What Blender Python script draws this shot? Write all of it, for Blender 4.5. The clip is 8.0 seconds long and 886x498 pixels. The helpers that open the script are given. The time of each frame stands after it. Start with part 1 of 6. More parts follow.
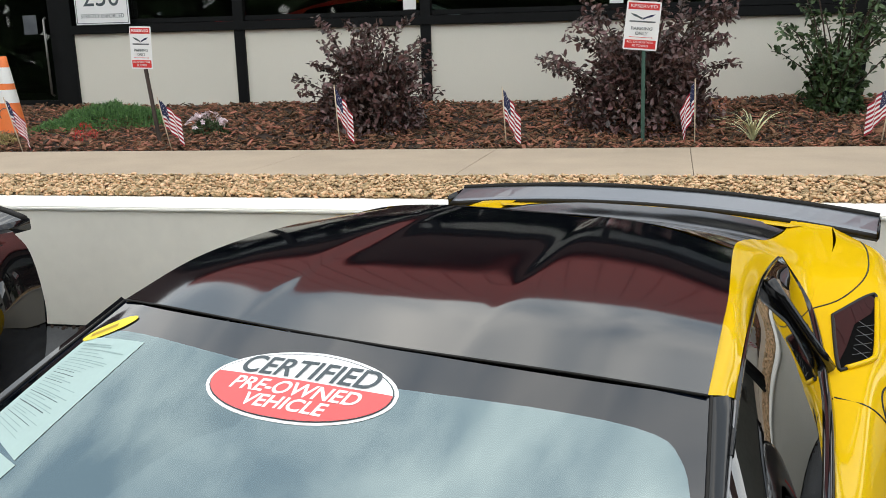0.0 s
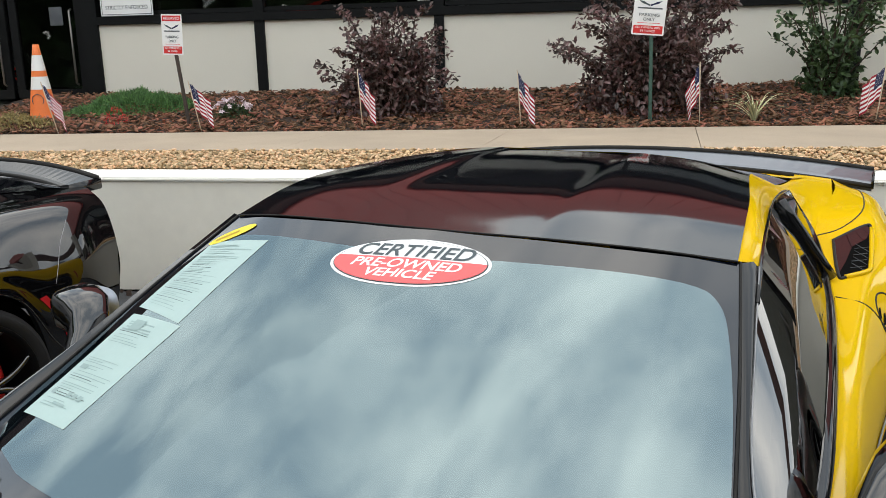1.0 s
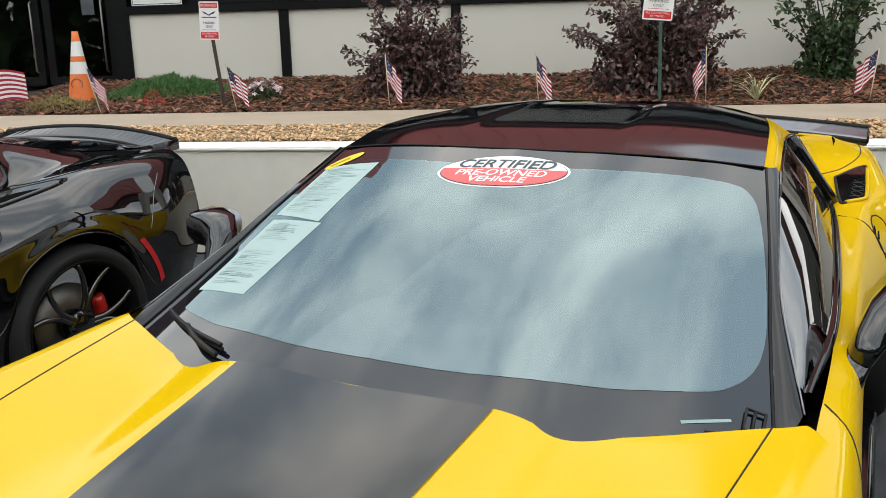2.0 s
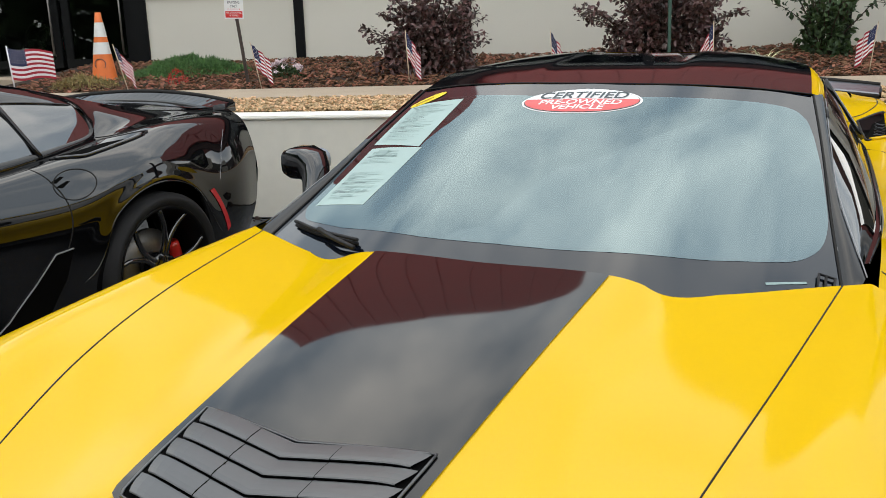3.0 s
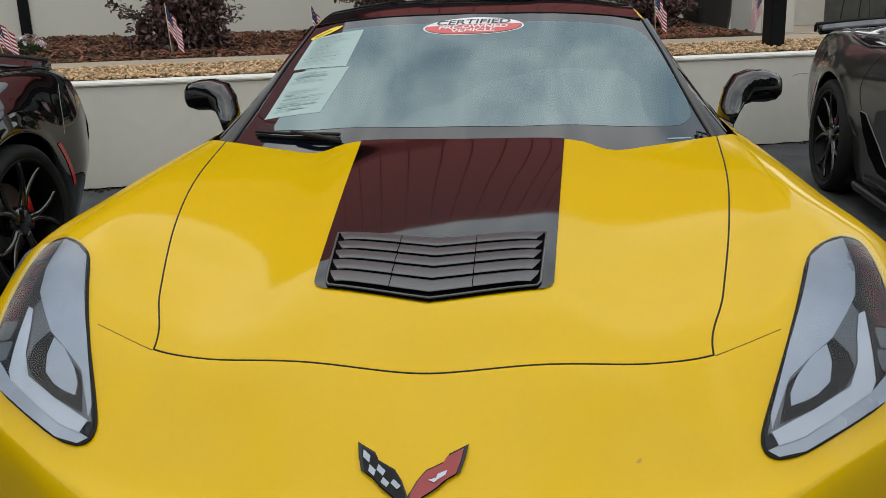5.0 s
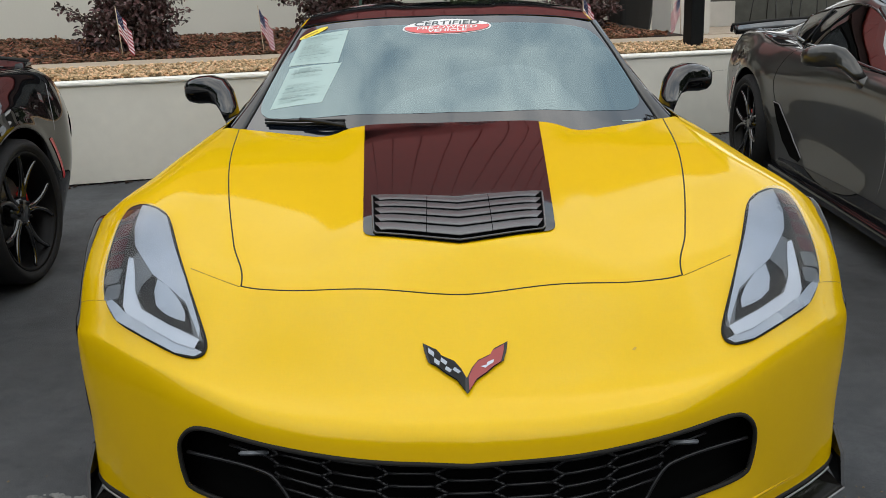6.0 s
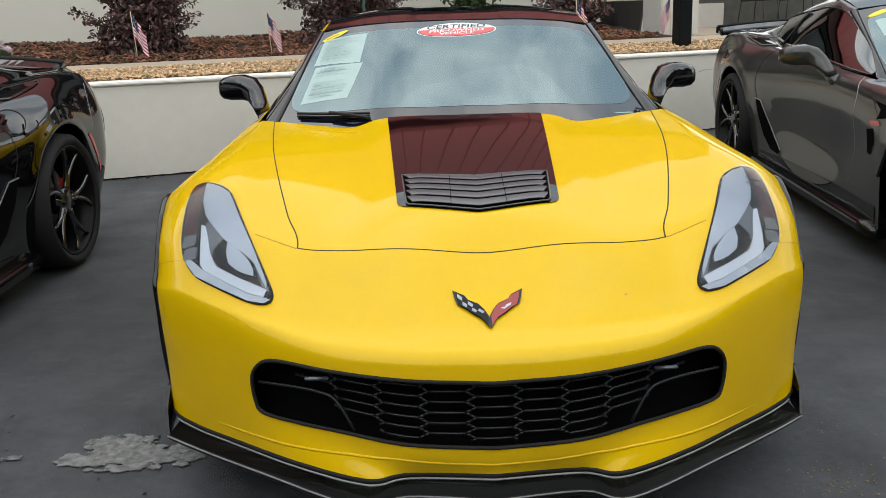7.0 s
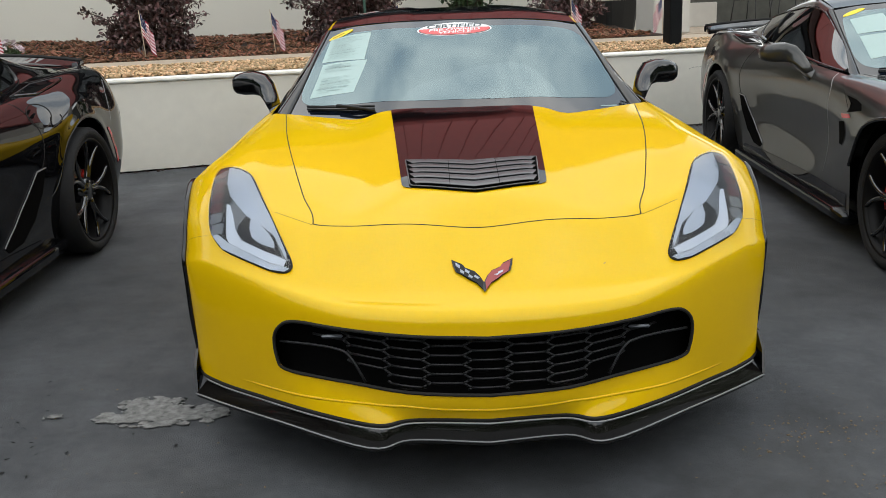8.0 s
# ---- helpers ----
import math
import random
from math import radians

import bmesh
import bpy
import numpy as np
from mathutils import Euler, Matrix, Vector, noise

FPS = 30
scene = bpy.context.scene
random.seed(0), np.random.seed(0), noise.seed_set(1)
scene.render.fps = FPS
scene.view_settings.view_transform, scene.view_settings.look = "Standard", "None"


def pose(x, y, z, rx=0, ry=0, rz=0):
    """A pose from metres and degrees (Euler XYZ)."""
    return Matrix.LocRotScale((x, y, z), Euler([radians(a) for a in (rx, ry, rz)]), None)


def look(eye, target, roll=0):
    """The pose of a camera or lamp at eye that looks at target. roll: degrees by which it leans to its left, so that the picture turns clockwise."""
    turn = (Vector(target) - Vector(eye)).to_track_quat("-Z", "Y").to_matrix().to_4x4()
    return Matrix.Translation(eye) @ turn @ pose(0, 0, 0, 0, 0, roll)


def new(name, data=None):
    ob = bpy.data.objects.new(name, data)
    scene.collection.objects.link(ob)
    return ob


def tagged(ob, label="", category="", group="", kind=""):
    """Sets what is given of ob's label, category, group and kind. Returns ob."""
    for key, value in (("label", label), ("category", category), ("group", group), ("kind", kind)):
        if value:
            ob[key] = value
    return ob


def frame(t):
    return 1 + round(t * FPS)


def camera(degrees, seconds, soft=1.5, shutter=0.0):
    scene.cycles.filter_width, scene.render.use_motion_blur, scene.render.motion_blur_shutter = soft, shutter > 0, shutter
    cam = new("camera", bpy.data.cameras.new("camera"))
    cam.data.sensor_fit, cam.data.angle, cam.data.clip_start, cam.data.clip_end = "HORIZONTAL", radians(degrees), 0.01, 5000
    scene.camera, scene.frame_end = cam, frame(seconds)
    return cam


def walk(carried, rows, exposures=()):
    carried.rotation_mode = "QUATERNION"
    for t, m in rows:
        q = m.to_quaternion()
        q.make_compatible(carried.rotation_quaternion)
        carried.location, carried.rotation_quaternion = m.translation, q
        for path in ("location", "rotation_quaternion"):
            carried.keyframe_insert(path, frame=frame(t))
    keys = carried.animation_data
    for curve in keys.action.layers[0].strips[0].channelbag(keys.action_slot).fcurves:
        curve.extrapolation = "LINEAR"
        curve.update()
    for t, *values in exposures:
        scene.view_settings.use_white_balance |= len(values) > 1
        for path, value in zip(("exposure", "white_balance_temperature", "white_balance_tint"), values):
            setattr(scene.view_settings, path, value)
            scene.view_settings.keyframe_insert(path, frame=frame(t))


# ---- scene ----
from mathutils.bvhtree import BVHTree

cam = camera(54.1, 8.0, soft=0.8)
PATH = [
    (0, (0.855, 1.396, 1.798), (-0.038, 3.125, 1.338), -1.34),
    (0.5, (0.859, 1.195, 1.739), (-0.030, 2.927, 1.281), -1.37),
    (1, (0.874, 0.961, 1.685), (-0.011, 2.695, 1.227), -1.38),
    (1.2, (0.877, 0.854, 1.669), (-0.007, 2.588, 1.210), -1.40),
    (2.3, (0.886, 0.261, 1.539), (0.016, 2.001, 1.074), -1.45),
    (2.5, (0.864, 0.191, 1.513), (-0.005, 1.929, 1.041), -1.61),
    (3, (0.767, -0.056, 1.445), (-0.076, 1.694, 0.969), -1.60),
    (3.5, (0.625, -0.259, 1.384), (-0.188, 1.503, 0.900), -1.77),
    (4, (0.468, -0.405, 1.338), (-0.152, 1.433, 0.849), -1.87),
    (4.5, (0.324, -0.595, 1.300), (-0.010, 1.314, 0.803), -1.90),
    (5, (0.174, -0.755, 1.260), (-0.004, 1.172, 0.756), -1.87),
    (5.2, (0.097, -0.849, 1.271), (0.019, 1.084, 0.762), -2.0),
    (6.3, (-0.052, -1.321, 1.256), (-0.052, 0.614, 0.754), -2.08),
    (6.5, (-0.077, -1.404, 1.254), (-0.072, 0.532, 0.752), -2.16),
    (7, (-0.110, -1.594, 1.272), (-0.100, 0.342, 0.771), -2.21),
    (7.5, (-0.113, -1.766, 1.279), (-0.102, 0.171, 0.779), -2.23),
    (8, (-0.119, -1.885, 1.276), (-0.105, 0.051, 0.772), -2.27),
]
EXPOSURE = [(0.0, 0.2), (1.0, 0.2), (2.5, 0.1), (3.0, 0.07), (3.5, 0.10), (4.0, 0.08), (4.5, -0.30), (5.0, -0.42), (5.3, -0.40), (6.5, 0.05), (8.0, 0.1)]
walk(cam, [(t, look(eye, target, roll)) for t, eye, target, roll in PATH], EXPOSURE)

# the car park falls away from the building by about two degrees
LOT = Matrix(((0.99996, 0.00018, 0.00936, 0), (0.00018, 0.99924, -0.0391, 0), (-0.00936, 0.0391, 0.99919, 0), (0, 0, 0, 1)))
# u along the building, v towards it
SITE = Matrix.Rotation(radians(16.62), 4, "Z")

# ---- world and light ----
SUN_UP, SUN_TURN = 58.0, 150.0
world = bpy.data.worlds.new("sky")
scene.world = world
world.use_nodes = True
wn = world.node_tree.nodes
wl = world.node_tree.links
wn.clear()
w_out = wn.new("ShaderNodeOutputWorld")
w_bg = wn.new("ShaderNodeBackground")
w_sky = wn.new("ShaderNodeTexSky")
w_sky.sky_type, w_sky.sun_disc = "NISHITA", False
w_sky.sun_elevation, w_sky.sun_rotation = radians(SUN_UP), radians(SUN_TURN)
w_sky.dust_density, w_sky.ozone_density = 3.0, 1.0
w_co = wn.new("ShaderNodeTexCoord")
w_noise = wn.new("ShaderNodeTexNoise")
w_noise.inputs["Scale"].default_value, w_noise.inputs["Detail"].default_value = 3.3, 6.0
w_noise.inputs["Roughness"].default_value = 0.5
w_ramp = wn.new("ShaderNodeValToRGB")
w_ramp.color_ramp.elements[0].position, w_ramp.color_ramp.elements[1].position = 0.40, 0.74
w_ramp.color_ramp.elements[0].color, w_ramp.color_ramp.elements[1].color = (4.7, 5.5, 6.2, 1), (15.7, 15.2, 14.1, 1)
w_mix = wn.new("ShaderNodeMix")
w_mix.data_type = "RGBA"
w_mix.inputs["Factor"].default_value = 0.9
wl.new(w_co.outputs["Generated"], w_noise.inputs["Vector"])
wl.new(w_noise.outputs["Fac"], w_ramp.inputs["Fac"])
wl.new(w_sky.outputs["Color"], w_mix.inputs["A"])
wl.new(w_ramp.outputs["Color"], w_mix.inputs["B"])
wl.new(w_mix.outputs["Result"], w_bg.inputs["Color"])
w_bg.inputs["Strength"].default_value = 0.176
wl.new(w_bg.outputs["Background"], w_out.inputs["Surface"])

sun_data = bpy.data.lights.new("sun", "SUN")
sun_data.energy, sun_data.angle, sun_data.color = 0.5, radians(140), (1.0, 0.96, 0.9)
sun = new("sun", sun_data)
a_up, a_turn = radians(SUN_UP), radians(SUN_TURN)
sun.matrix_world = look((30 * math.sin(a_turn) * math.cos(a_up), 30 * math.cos(a_turn) * math.cos(a_up), 30 * math.sin(a_up)), (0, 0, 0))


# ---- materials ----
def nodes_of(name):
    m = bpy.data.materials.new(name)
    m.use_nodes = True
    n, l = m.node_tree.nodes, m.node_tree.links
    return m, n, l, n["Principled BSDF"]


def mat(name, color, rough=0.5, metal=0.0, coat=0.0, ior=1.5, vary=0.12, scale=6.0, fine=90.0, bump=0.0, bump_scale=120.0, rough_vary=0.1, random_tint=0.0, spec=0.5, coat_ior=1.5, coat_rough=0.02):
    """A plain procedural surface: colour varied at two scales, roughness varied, fine relief."""
    m, n, l, b = nodes_of(name)
    co = n.new("ShaderNodeTexCoord")
    big = n.new("ShaderNodeTexNoise")
    big.inputs["Scale"].default_value, big.inputs["Detail"].default_value = scale, 6.0
    small = n.new("ShaderNodeTexNoise")
    small.inputs["Scale"].default_value, small.inputs["Detail"].default_value = fine, 3.0
    l.new(co.outputs["Object"], big.inputs["Vector"])
    l.new(co.outputs["Object"], small.inputs["Vector"])
    add = n.new("ShaderNodeMath")
    add.operation = "MULTIPLY_ADD"
    l.new(small.outputs["Fac"], add.inputs[0])
    add.inputs[1].default_value = 0.5
    l.new(big.outputs["Fac"], add.inputs[2])
    ramp = n.new("ShaderNodeMapRange")
    ramp.inputs["From Min"].default_value, ramp.inputs["From Max"].default_value = 0.45, 1.05
    ramp.inputs["To Min"].default_value, ramp.inputs["To Max"].default_value = 1 - vary, 1 + vary
    l.new(add.outputs[0], ramp.inputs["Value"])
    mul = n.new("ShaderNodeMix")
    mul.data_type, mul.blend_type = "RGBA", "MULTIPLY"
    mul.inputs["Factor"].default_value = 1.0
    mul.inputs["A"].default_value = (*color, 1)
    l.new(ramp.outputs["Result"], mul.inputs["B"])
    last = mul.outputs["Result"]
    if random_tint:
        info = n.new("ShaderNodeObjectInfo")
        isl = n.new("ShaderNodeNewGeometry")
        summed = n.new("ShaderNodeMath")
        summed.operation = "ADD"
        l.new(info.outputs["Random"], summed.inputs[0])
        l.new(isl.outputs["Random Per Island"], summed.inputs[1])
        fr = n.new("ShaderNodeMath")
        fr.operation = "FRACT"
        l.new(summed.outputs[0], fr.inputs[0])
        hsv = n.new("ShaderNodeHueSaturation")
        mr = n.new("ShaderNodeMapRange")
        mr.inputs["To Min"].default_value, mr.inputs["To Max"].default_value = 1 - random_tint, 1 + random_tint
        l.new(fr.outputs[0], mr.inputs["Value"])
        mh = n.new("ShaderNodeMapRange")
        mh.inputs["To Min"].default_value, mh.inputs["To Max"].default_value = 0.5 + random_tint * 0.03, 0.5 - random_tint * 0.03
        l.new(fr.outputs[0], mh.inputs["Value"])
        l.new(mr.outputs["Result"], hsv.inputs["Value"])
        l.new(mh.outputs["Result"], hsv.inputs["Hue"])
        l.new(last, hsv.inputs["Color"])
        last = hsv.outputs["Color"]
    l.new(last, b.inputs["Base Color"])
    rr = n.new("ShaderNodeMapRange")
    rr.inputs["To Min"].default_value, rr.inputs["To Max"].default_value = max(0.0, rough - rough_vary * rough), min(1.0, rough + rough_vary * rough)
    l.new(big.outputs["Fac"], rr.inputs["Value"])
    l.new(rr.outputs["Result"], b.inputs["Roughness"])
    b.inputs["Metallic"].default_value = metal
    b.inputs["IOR"].default_value = ior
    b.inputs["Specular IOR Level"].default_value = spec
    b.inputs["Coat Weight"].default_value = coat
    b.inputs["Coat Roughness"].default_value = coat_rough
    b.inputs["Coat IOR"].default_value = coat_ior
    if bump:
        bn = n.new("ShaderNodeTexNoise")
        bn.inputs["Scale"].default_value, bn.inputs["Detail"].default_value = bump_scale, 4.0
        l.new(co.outputs["Object"], bn.inputs["Vector"])
        bp = n.new("ShaderNodeBump")
        bp.inputs["Strength"].default_value, bp.inputs["Distance"].default_value = bump, 0.01
        l.new(bn.outputs["Fac"], bp.inputs["Height"])
        l.new(bp.outputs["Normal"], b.inputs["Normal"])
    return m


def pane_mat(name, tint, ior=1.6, shine=(1.0, 1.0, 1.0)):
    """Thin glass: what lies behind is seen tinted, with a mirror reflection over it."""
    m, n, l, b = nodes_of(name)
    n.remove(b)
    out = n["Material Output"]
    clear = n.new("ShaderNodeBsdfTransparent")
    clear.inputs["Color"].default_value = (*tint, 1)
    gloss = n.new("ShaderNodeBsdfGlossy")
    gloss.inputs["Roughness"].default_value = 0.01
    gloss.inputs["Color"].default_value = (*shine, 1)
    fres = n.new("ShaderNodeFresnel")
    fres.inputs["IOR"].default_value = ior
    mix = n.new("ShaderNodeMixShader")
    l.new(fres.outputs["Fac"], mix.inputs["Fac"])
    l.new(clear.outputs["BSDF"], mix.inputs[1])
    l.new(gloss.outputs["BSDF"], mix.inputs[2])
    l.new(mix.outputs["Shader"], out.inputs["Surface"])
    return m


M_YELLOW = mat("yellow_car_paint", (0.735, 0.460, 0.003), rough=0.35, coat=0.62, spec=0.0, vary=0.02, rough_vary=0.05, coat_rough=0.07)
M_BLACK = mat("black_car_paint", (0.003, 0.003, 0.0036), rough=0.4, coat=1.0, vary=0.05, spec=0.0, coat_ior=1.8)
M_GREY = mat("grey_metallic_paint", (0.040, 0.039, 0.037), rough=0.38, metal=0.5, coat=1.0, vary=0.06, fine=600.0, spec=0.2)
M_STRIPE = mat("satin_black_stripe", (0.002, 0.0022, 0.003), rough=0.4, coat=1.0, vary=0.1, spec=0.0, coat_ior=1.62, coat_rough=0.04)
M_CARBON = mat("black_gloss_trim", (0.005, 0.005, 0.006), rough=0.4, coat=1.0, vary=0.2, spec=0.0, coat_ior=1.5)
M_PLASTIC = mat("black_plastic", (0.009, 0.009, 0.010), rough=0.45, vary=0.2, spec=0.3, bump=0.1, bump_scale=400)
# near-black that paints in the shade of recesses and undersides
M_VOID = mat("recess_shade_black", (0.002, 0.002, 0.002), rough=0.9, vary=0.2, spec=0.05)
M_GRILLE = mat("grille_plastic", (0.010, 0.010, 0.011), rough=0.3, vary=0.2, spec=0.45)
M_SLAT = mat("vent_slat_plastic", (0.016, 0.018, 0.021), rough=0.5, vary=0.2, coat=1.0, spec=0.2, coat_ior=1.9, coat_rough=0.34)
M_MARKER = mat("red_marker_lens", (0.45, 0.015, 0.02), rough=0.2, coat=0.5)
M_RUBBER = mat("tyre_rubber", (0.013, 0.013, 0.014), rough=0.75, vary=0.25, bump=0.3, bump_scale=260, spec=0.3)
M_RIM = mat("black_wheel_enamel", (0.006, 0.006, 0.007), rough=0.3, coat=1.0, vary=0.1, spec=0.2, coat_ior=1.9)
M_BARREL = mat("wheel_barrel_black", (0.004, 0.004, 0.0045), rough=0.45, vary=0.1, spec=0.15)
M_STEEL = mat("brake_steel", (0.20, 0.19, 0.18), rough=0.45, metal=0.9, vary=0.2)
M_RED = mat("red_enamel", (0.55, 0.02, 0.015), rough=0.35, coat=0.4)
M_SILVER = mat("silver_reflector", (0.40, 0.44, 0.51), rough=0.28, metal=0.25, vary=0.18)
M_LAMPDARK = mat("dark_lamp_housing", (0.006, 0.006, 0.007), rough=0.3, vary=0.3, spec=0.2)
M_BLADE = mat("dark_metallic_spoiler", (0.15, 0.165, 0.19), rough=0.3, metal=0.7, coat=0.6, vary=0.06)
M_LAMPGREY = mat("lamp_housing_grey", (0.13, 0.14, 0.155), rough=0.3, metal=0.3, vary=0.3)
M_LAMPWHITE = mat("lamp_light_guide", (0.54, 0.58, 0.65), rough=0.25, vary=0.08)
M_SHUT = mat("panel_gap", (0.006, 0.005, 0.004), rough=0.8)
M_SHUT_Y = mat("yellow_panel_gap", (0.10, 0.055, 0.004), rough=0.8)
M_WIND = pane_mat("windscreen_glass", (0.25, 0.30, 0.31), ior=3.6, shine=(0.61, 0.77, 0.81))
M_FRIT = mat("windscreen_border_glass", (0.004, 0.006, 0.011), rough=0.03, ior=1.72, vary=0.05)
M_SPOT = mat("brownish_yellow_spot", (0.46, 0.27, 0.01), rough=0.6, vary=0.2)
# pale trim and edges; also painted as highlights on seams and the duct
M_EDGE = mat("bright_edges_and_glints", (0.27, 0.27, 0.28), rough=0.4, metal=0.3, vary=0.2)
M_AMBER = mat("dark_red_reflector", (0.085, 0.035, 0.04), rough=0.2, vary=0.3)
M_SIGNPINK = mat("faded_sticker_red", (0.70, 0.10, 0.10), rough=0.4, vary=0.04)
M_DRYINK = mat("brown_ink", (0.45, 0.28, 0.02), rough=0.6)
M_TINT = pane_mat("tinted_side_glass", (0.05, 0.055, 0.055), ior=2.7)
M_ROOF = mat("black_roof_panel", (0.002, 0.0024, 0.004), rough=0.3, coat=1.0, vary=0.1, spec=0.0, coat_ior=1.95, coat_rough=0.065)
M_LENS = pane_mat("lamp_lens", (0.9, 0.92, 0.94), ior=1.32)
M_DASH = mat("dashboard_black", (0.02, 0.021, 0.022), rough=0.7, vary=0.2)
M_PAPER = mat("pale_green_paper", (0.385, 0.51, 0.49), rough=0.6, vary=0.04)
M_WHITE = mat("white_print", (0.82, 0.82, 0.82), rough=0.4, vary=0.02)
M_INK = mat("dark_ink", (0.06, 0.08, 0.09), rough=0.6, vary=0.1)
M_INKGREY = mat("grey_ink", (0.27, 0.37, 0.36), rough=0.6, vary=0.1)
M_EMBLEMRED = mat("emblem_red", (0.30, 0.03, 0.03), rough=0.35, coat=0.2)
M_SPLIT = mat("black_splitter", (0.010, 0.009, 0.008), rough=0.10, vary=0.25, spec=0.75)
M_SIGNRED = mat("sign_red", (0.62, 0.03, 0.03), rough=0.4, vary=0.06)
M_STICKYEL = mat("yellow_sticker", (0.86, 0.66, 0.01), rough=0.4, vary=0.03)


# ---- mesh kit ----
def part(name, bm, material, parent=None, label="", smooth=True):
    """Links a bmesh as one mesh object, under a thing or a part."""
    me = bpy.data.meshes.new(name)
    for f in bm.faces:
        f.smooth = smooth
    bm.to_mesh(me)
    bm.free()
    me.materials.append(material)
    ob = new(name, me)
    ob.parent = parent
    if label:
        tagged(ob, label)
    return ob


def empty(name, m, label, category, group="", kind=""):
    ob = new(name)
    ob.empty_display_size = 0.1
    ob.matrix_basis = m
    return tagged(ob, label, category, group, kind)


def spline(pts, n):
    """A smooth curve through pts (rows of numbers), n steps to each stretch."""
    p = np.array(pts, float)
    p = np.vstack([2 * p[0] - p[1], p, 2 * p[-1] - p[-2]])
    out = []
    for i in range(1, len(p) - 2):
        for k in range(n):
            t = k / n
            a, b, c, d = p[i - 1], p[i], p[i + 1], p[i + 2]
            out.append(0.5 * (2 * b + (c - a) * t + (2 * a - 5 * b + 4 * c - d) * t * t + (3 * b - a - 3 * c + d) * t ** 3))
    out.append(p[-2])
    return np.array(out)


def net(rows, nu, nv):
    """A smooth surface through rows of points: an array of grid points."""
    across = np.array([spline(r, nv) for r in rows])
    return np.stack([spline(across[:, j], nu) for j in range(across.shape[1])], 1)


def sheet(grid, bm=None, keep=None, flip=False):
    """Faces over a grid of points."""
    bm = bm or bmesh.new()
    vs = [[bm.verts.new(p) for p in row] for row in grid]
    for i in range(len(vs) - 1):
        for j in range(len(vs[0]) - 1):
            quad = [vs[i][j], vs[i][j + 1], vs[i + 1][j + 1], vs[i + 1][j]]
            if keep and not keep(sum((v.co for v in quad), Vector()) / 4):
                continue
            try:
                bm.faces.new(quad[::-1] if flip else quad)
            except ValueError:
                pass
    for v in [v for v in bm.verts if not v.link_faces]:
        bm.verts.remove(v)
    return bm


def smoothed(grid, rounds):
    """Levels the heights of a grid inside its edges; its first column is a plane of symmetry."""
    g = np.concatenate([grid[:, 3:0:-1], grid], 1)
    for k in range(rounds):
        z = g[:, :, 2]
        z[1:-1, 1:-1] = 0.5 * z[1:-1, 1:-1] + 0.125 * (z[:-2, 1:-1] + z[2:, 1:-1] + z[1:-1, :-2] + z[1:-1, 2:])
        z[:, :3] = z[:, 6:3:-1]
    return g[:, 3:]


def mirrored(grid):
    """Both halves of a grid whose first column lies on x = 0."""
    other = grid[:, :0:-1].copy()
    other[:, :, 0] *= -1
    return np.concatenate([other, grid], 1)


def flipped(grid):
    g = grid.copy()
    g[:, :, 0] *= -1
    return g[:, ::-1]


def tube(path, r, sides=6, bm=None, closed=False):
    """A round bar along a path; r is one radius or one for each point."""
    bm = bm or bmesh.new()
    p = [Vector(q) for q in path]
    n = len(p)
    rs = r if hasattr(r, "__len__") else [r] * n
    rings, side = [], None
    for i in range(n):
        d = (p[(i + 1) % n] - p[i - 1]) if closed else (p[min(i + 1, n - 1)] - p[max(i - 1, 0)])
        d.normalize()
        if side is None:
            side = d.orthogonal().normalized()
        side = (side - d * side.dot(d)).normalized()
        up = d.cross(side)
        rings.append([bm.verts.new(p[i] + (side * math.cos(a) + up * math.sin(a)) * rs[i]) for a in (math.tau * k / sides for k in range(sides))])
    for i in range(n if closed else n - 1):
        a, b = rings[i], rings[(i + 1) % n]
        for k in range(sides):
            bm.faces.new((a[k], a[(k + 1) % sides], b[(k + 1) % sides], b[k]))
    if not closed:
        bm.faces.new(rings[0][::-1])
        bm.faces.new(rings[-1])
    return bm


def box(size, at=(0, 0, 0), bevel=0.0, bm=None, turn=None):
    bm = bm or bmesh.new()
    m = Matrix.Translation(at) @ (turn.to_4x4() if turn else Matrix()) @ Matrix.Diagonal((*size, 1))
    made = bmesh.ops.create_cube(bm, size=1.0, matrix=m)
    if bevel:
        edges = list({e for v in made["verts"] for e in v.link_edges})
        bmesh.ops.bevel(bm, geom=edges, offset=bevel, segments=2, affect="EDGES")
    return bm


def lathe(profile, steps=48, bm=None):
    """Turns (x, r) pairs about the x axis."""
    bm = bm or bmesh.new()
    rings = [[bm.verts.new((x, r * math.cos(a), r * math.sin(a))) for a in (math.tau * k / steps for k in range(steps))] for x, r in profile]
    for a, b in zip(rings, rings[1:]):
        for k in range(steps):
            bm.faces.new((a[k], a[(k + 1) % steps], b[(k + 1) % steps], b[k]))
    return bm


def plate(outline, depth, bm=None):
    """A flat slab: outline of (x, y), from z = 0 up to depth."""
    bm = bm or bmesh.new()
    top = [bm.verts.new((x, y, depth)) for x, y in outline]
    low = [bm.verts.new((x, y, 0)) for x, y in outline]
    bm.faces.new(top)
    bm.faces.new(low[::-1])
    for i in range(len(top)):
        j = (i + 1) % len(top)
        bm.faces.new((top[i], low[i], low[j], top[j]))
    return bm


def clipped(ring, axis, at, sign):
    """The part of a flat outline on one side of a line."""
    out = []
    for i, p in enumerate(ring):
        q = ring[(i + 1) % len(ring)]
        a, b = (p[axis] - at) * sign, (q[axis] - at) * sign
        if a >= 0:
            out.append(p)
        if a * b < 0:
            t = a / (a - b)
            out.append((p[0] + (q[0] - p[0]) * t, p[1] + (q[1] - p[1]) * t))
    return out


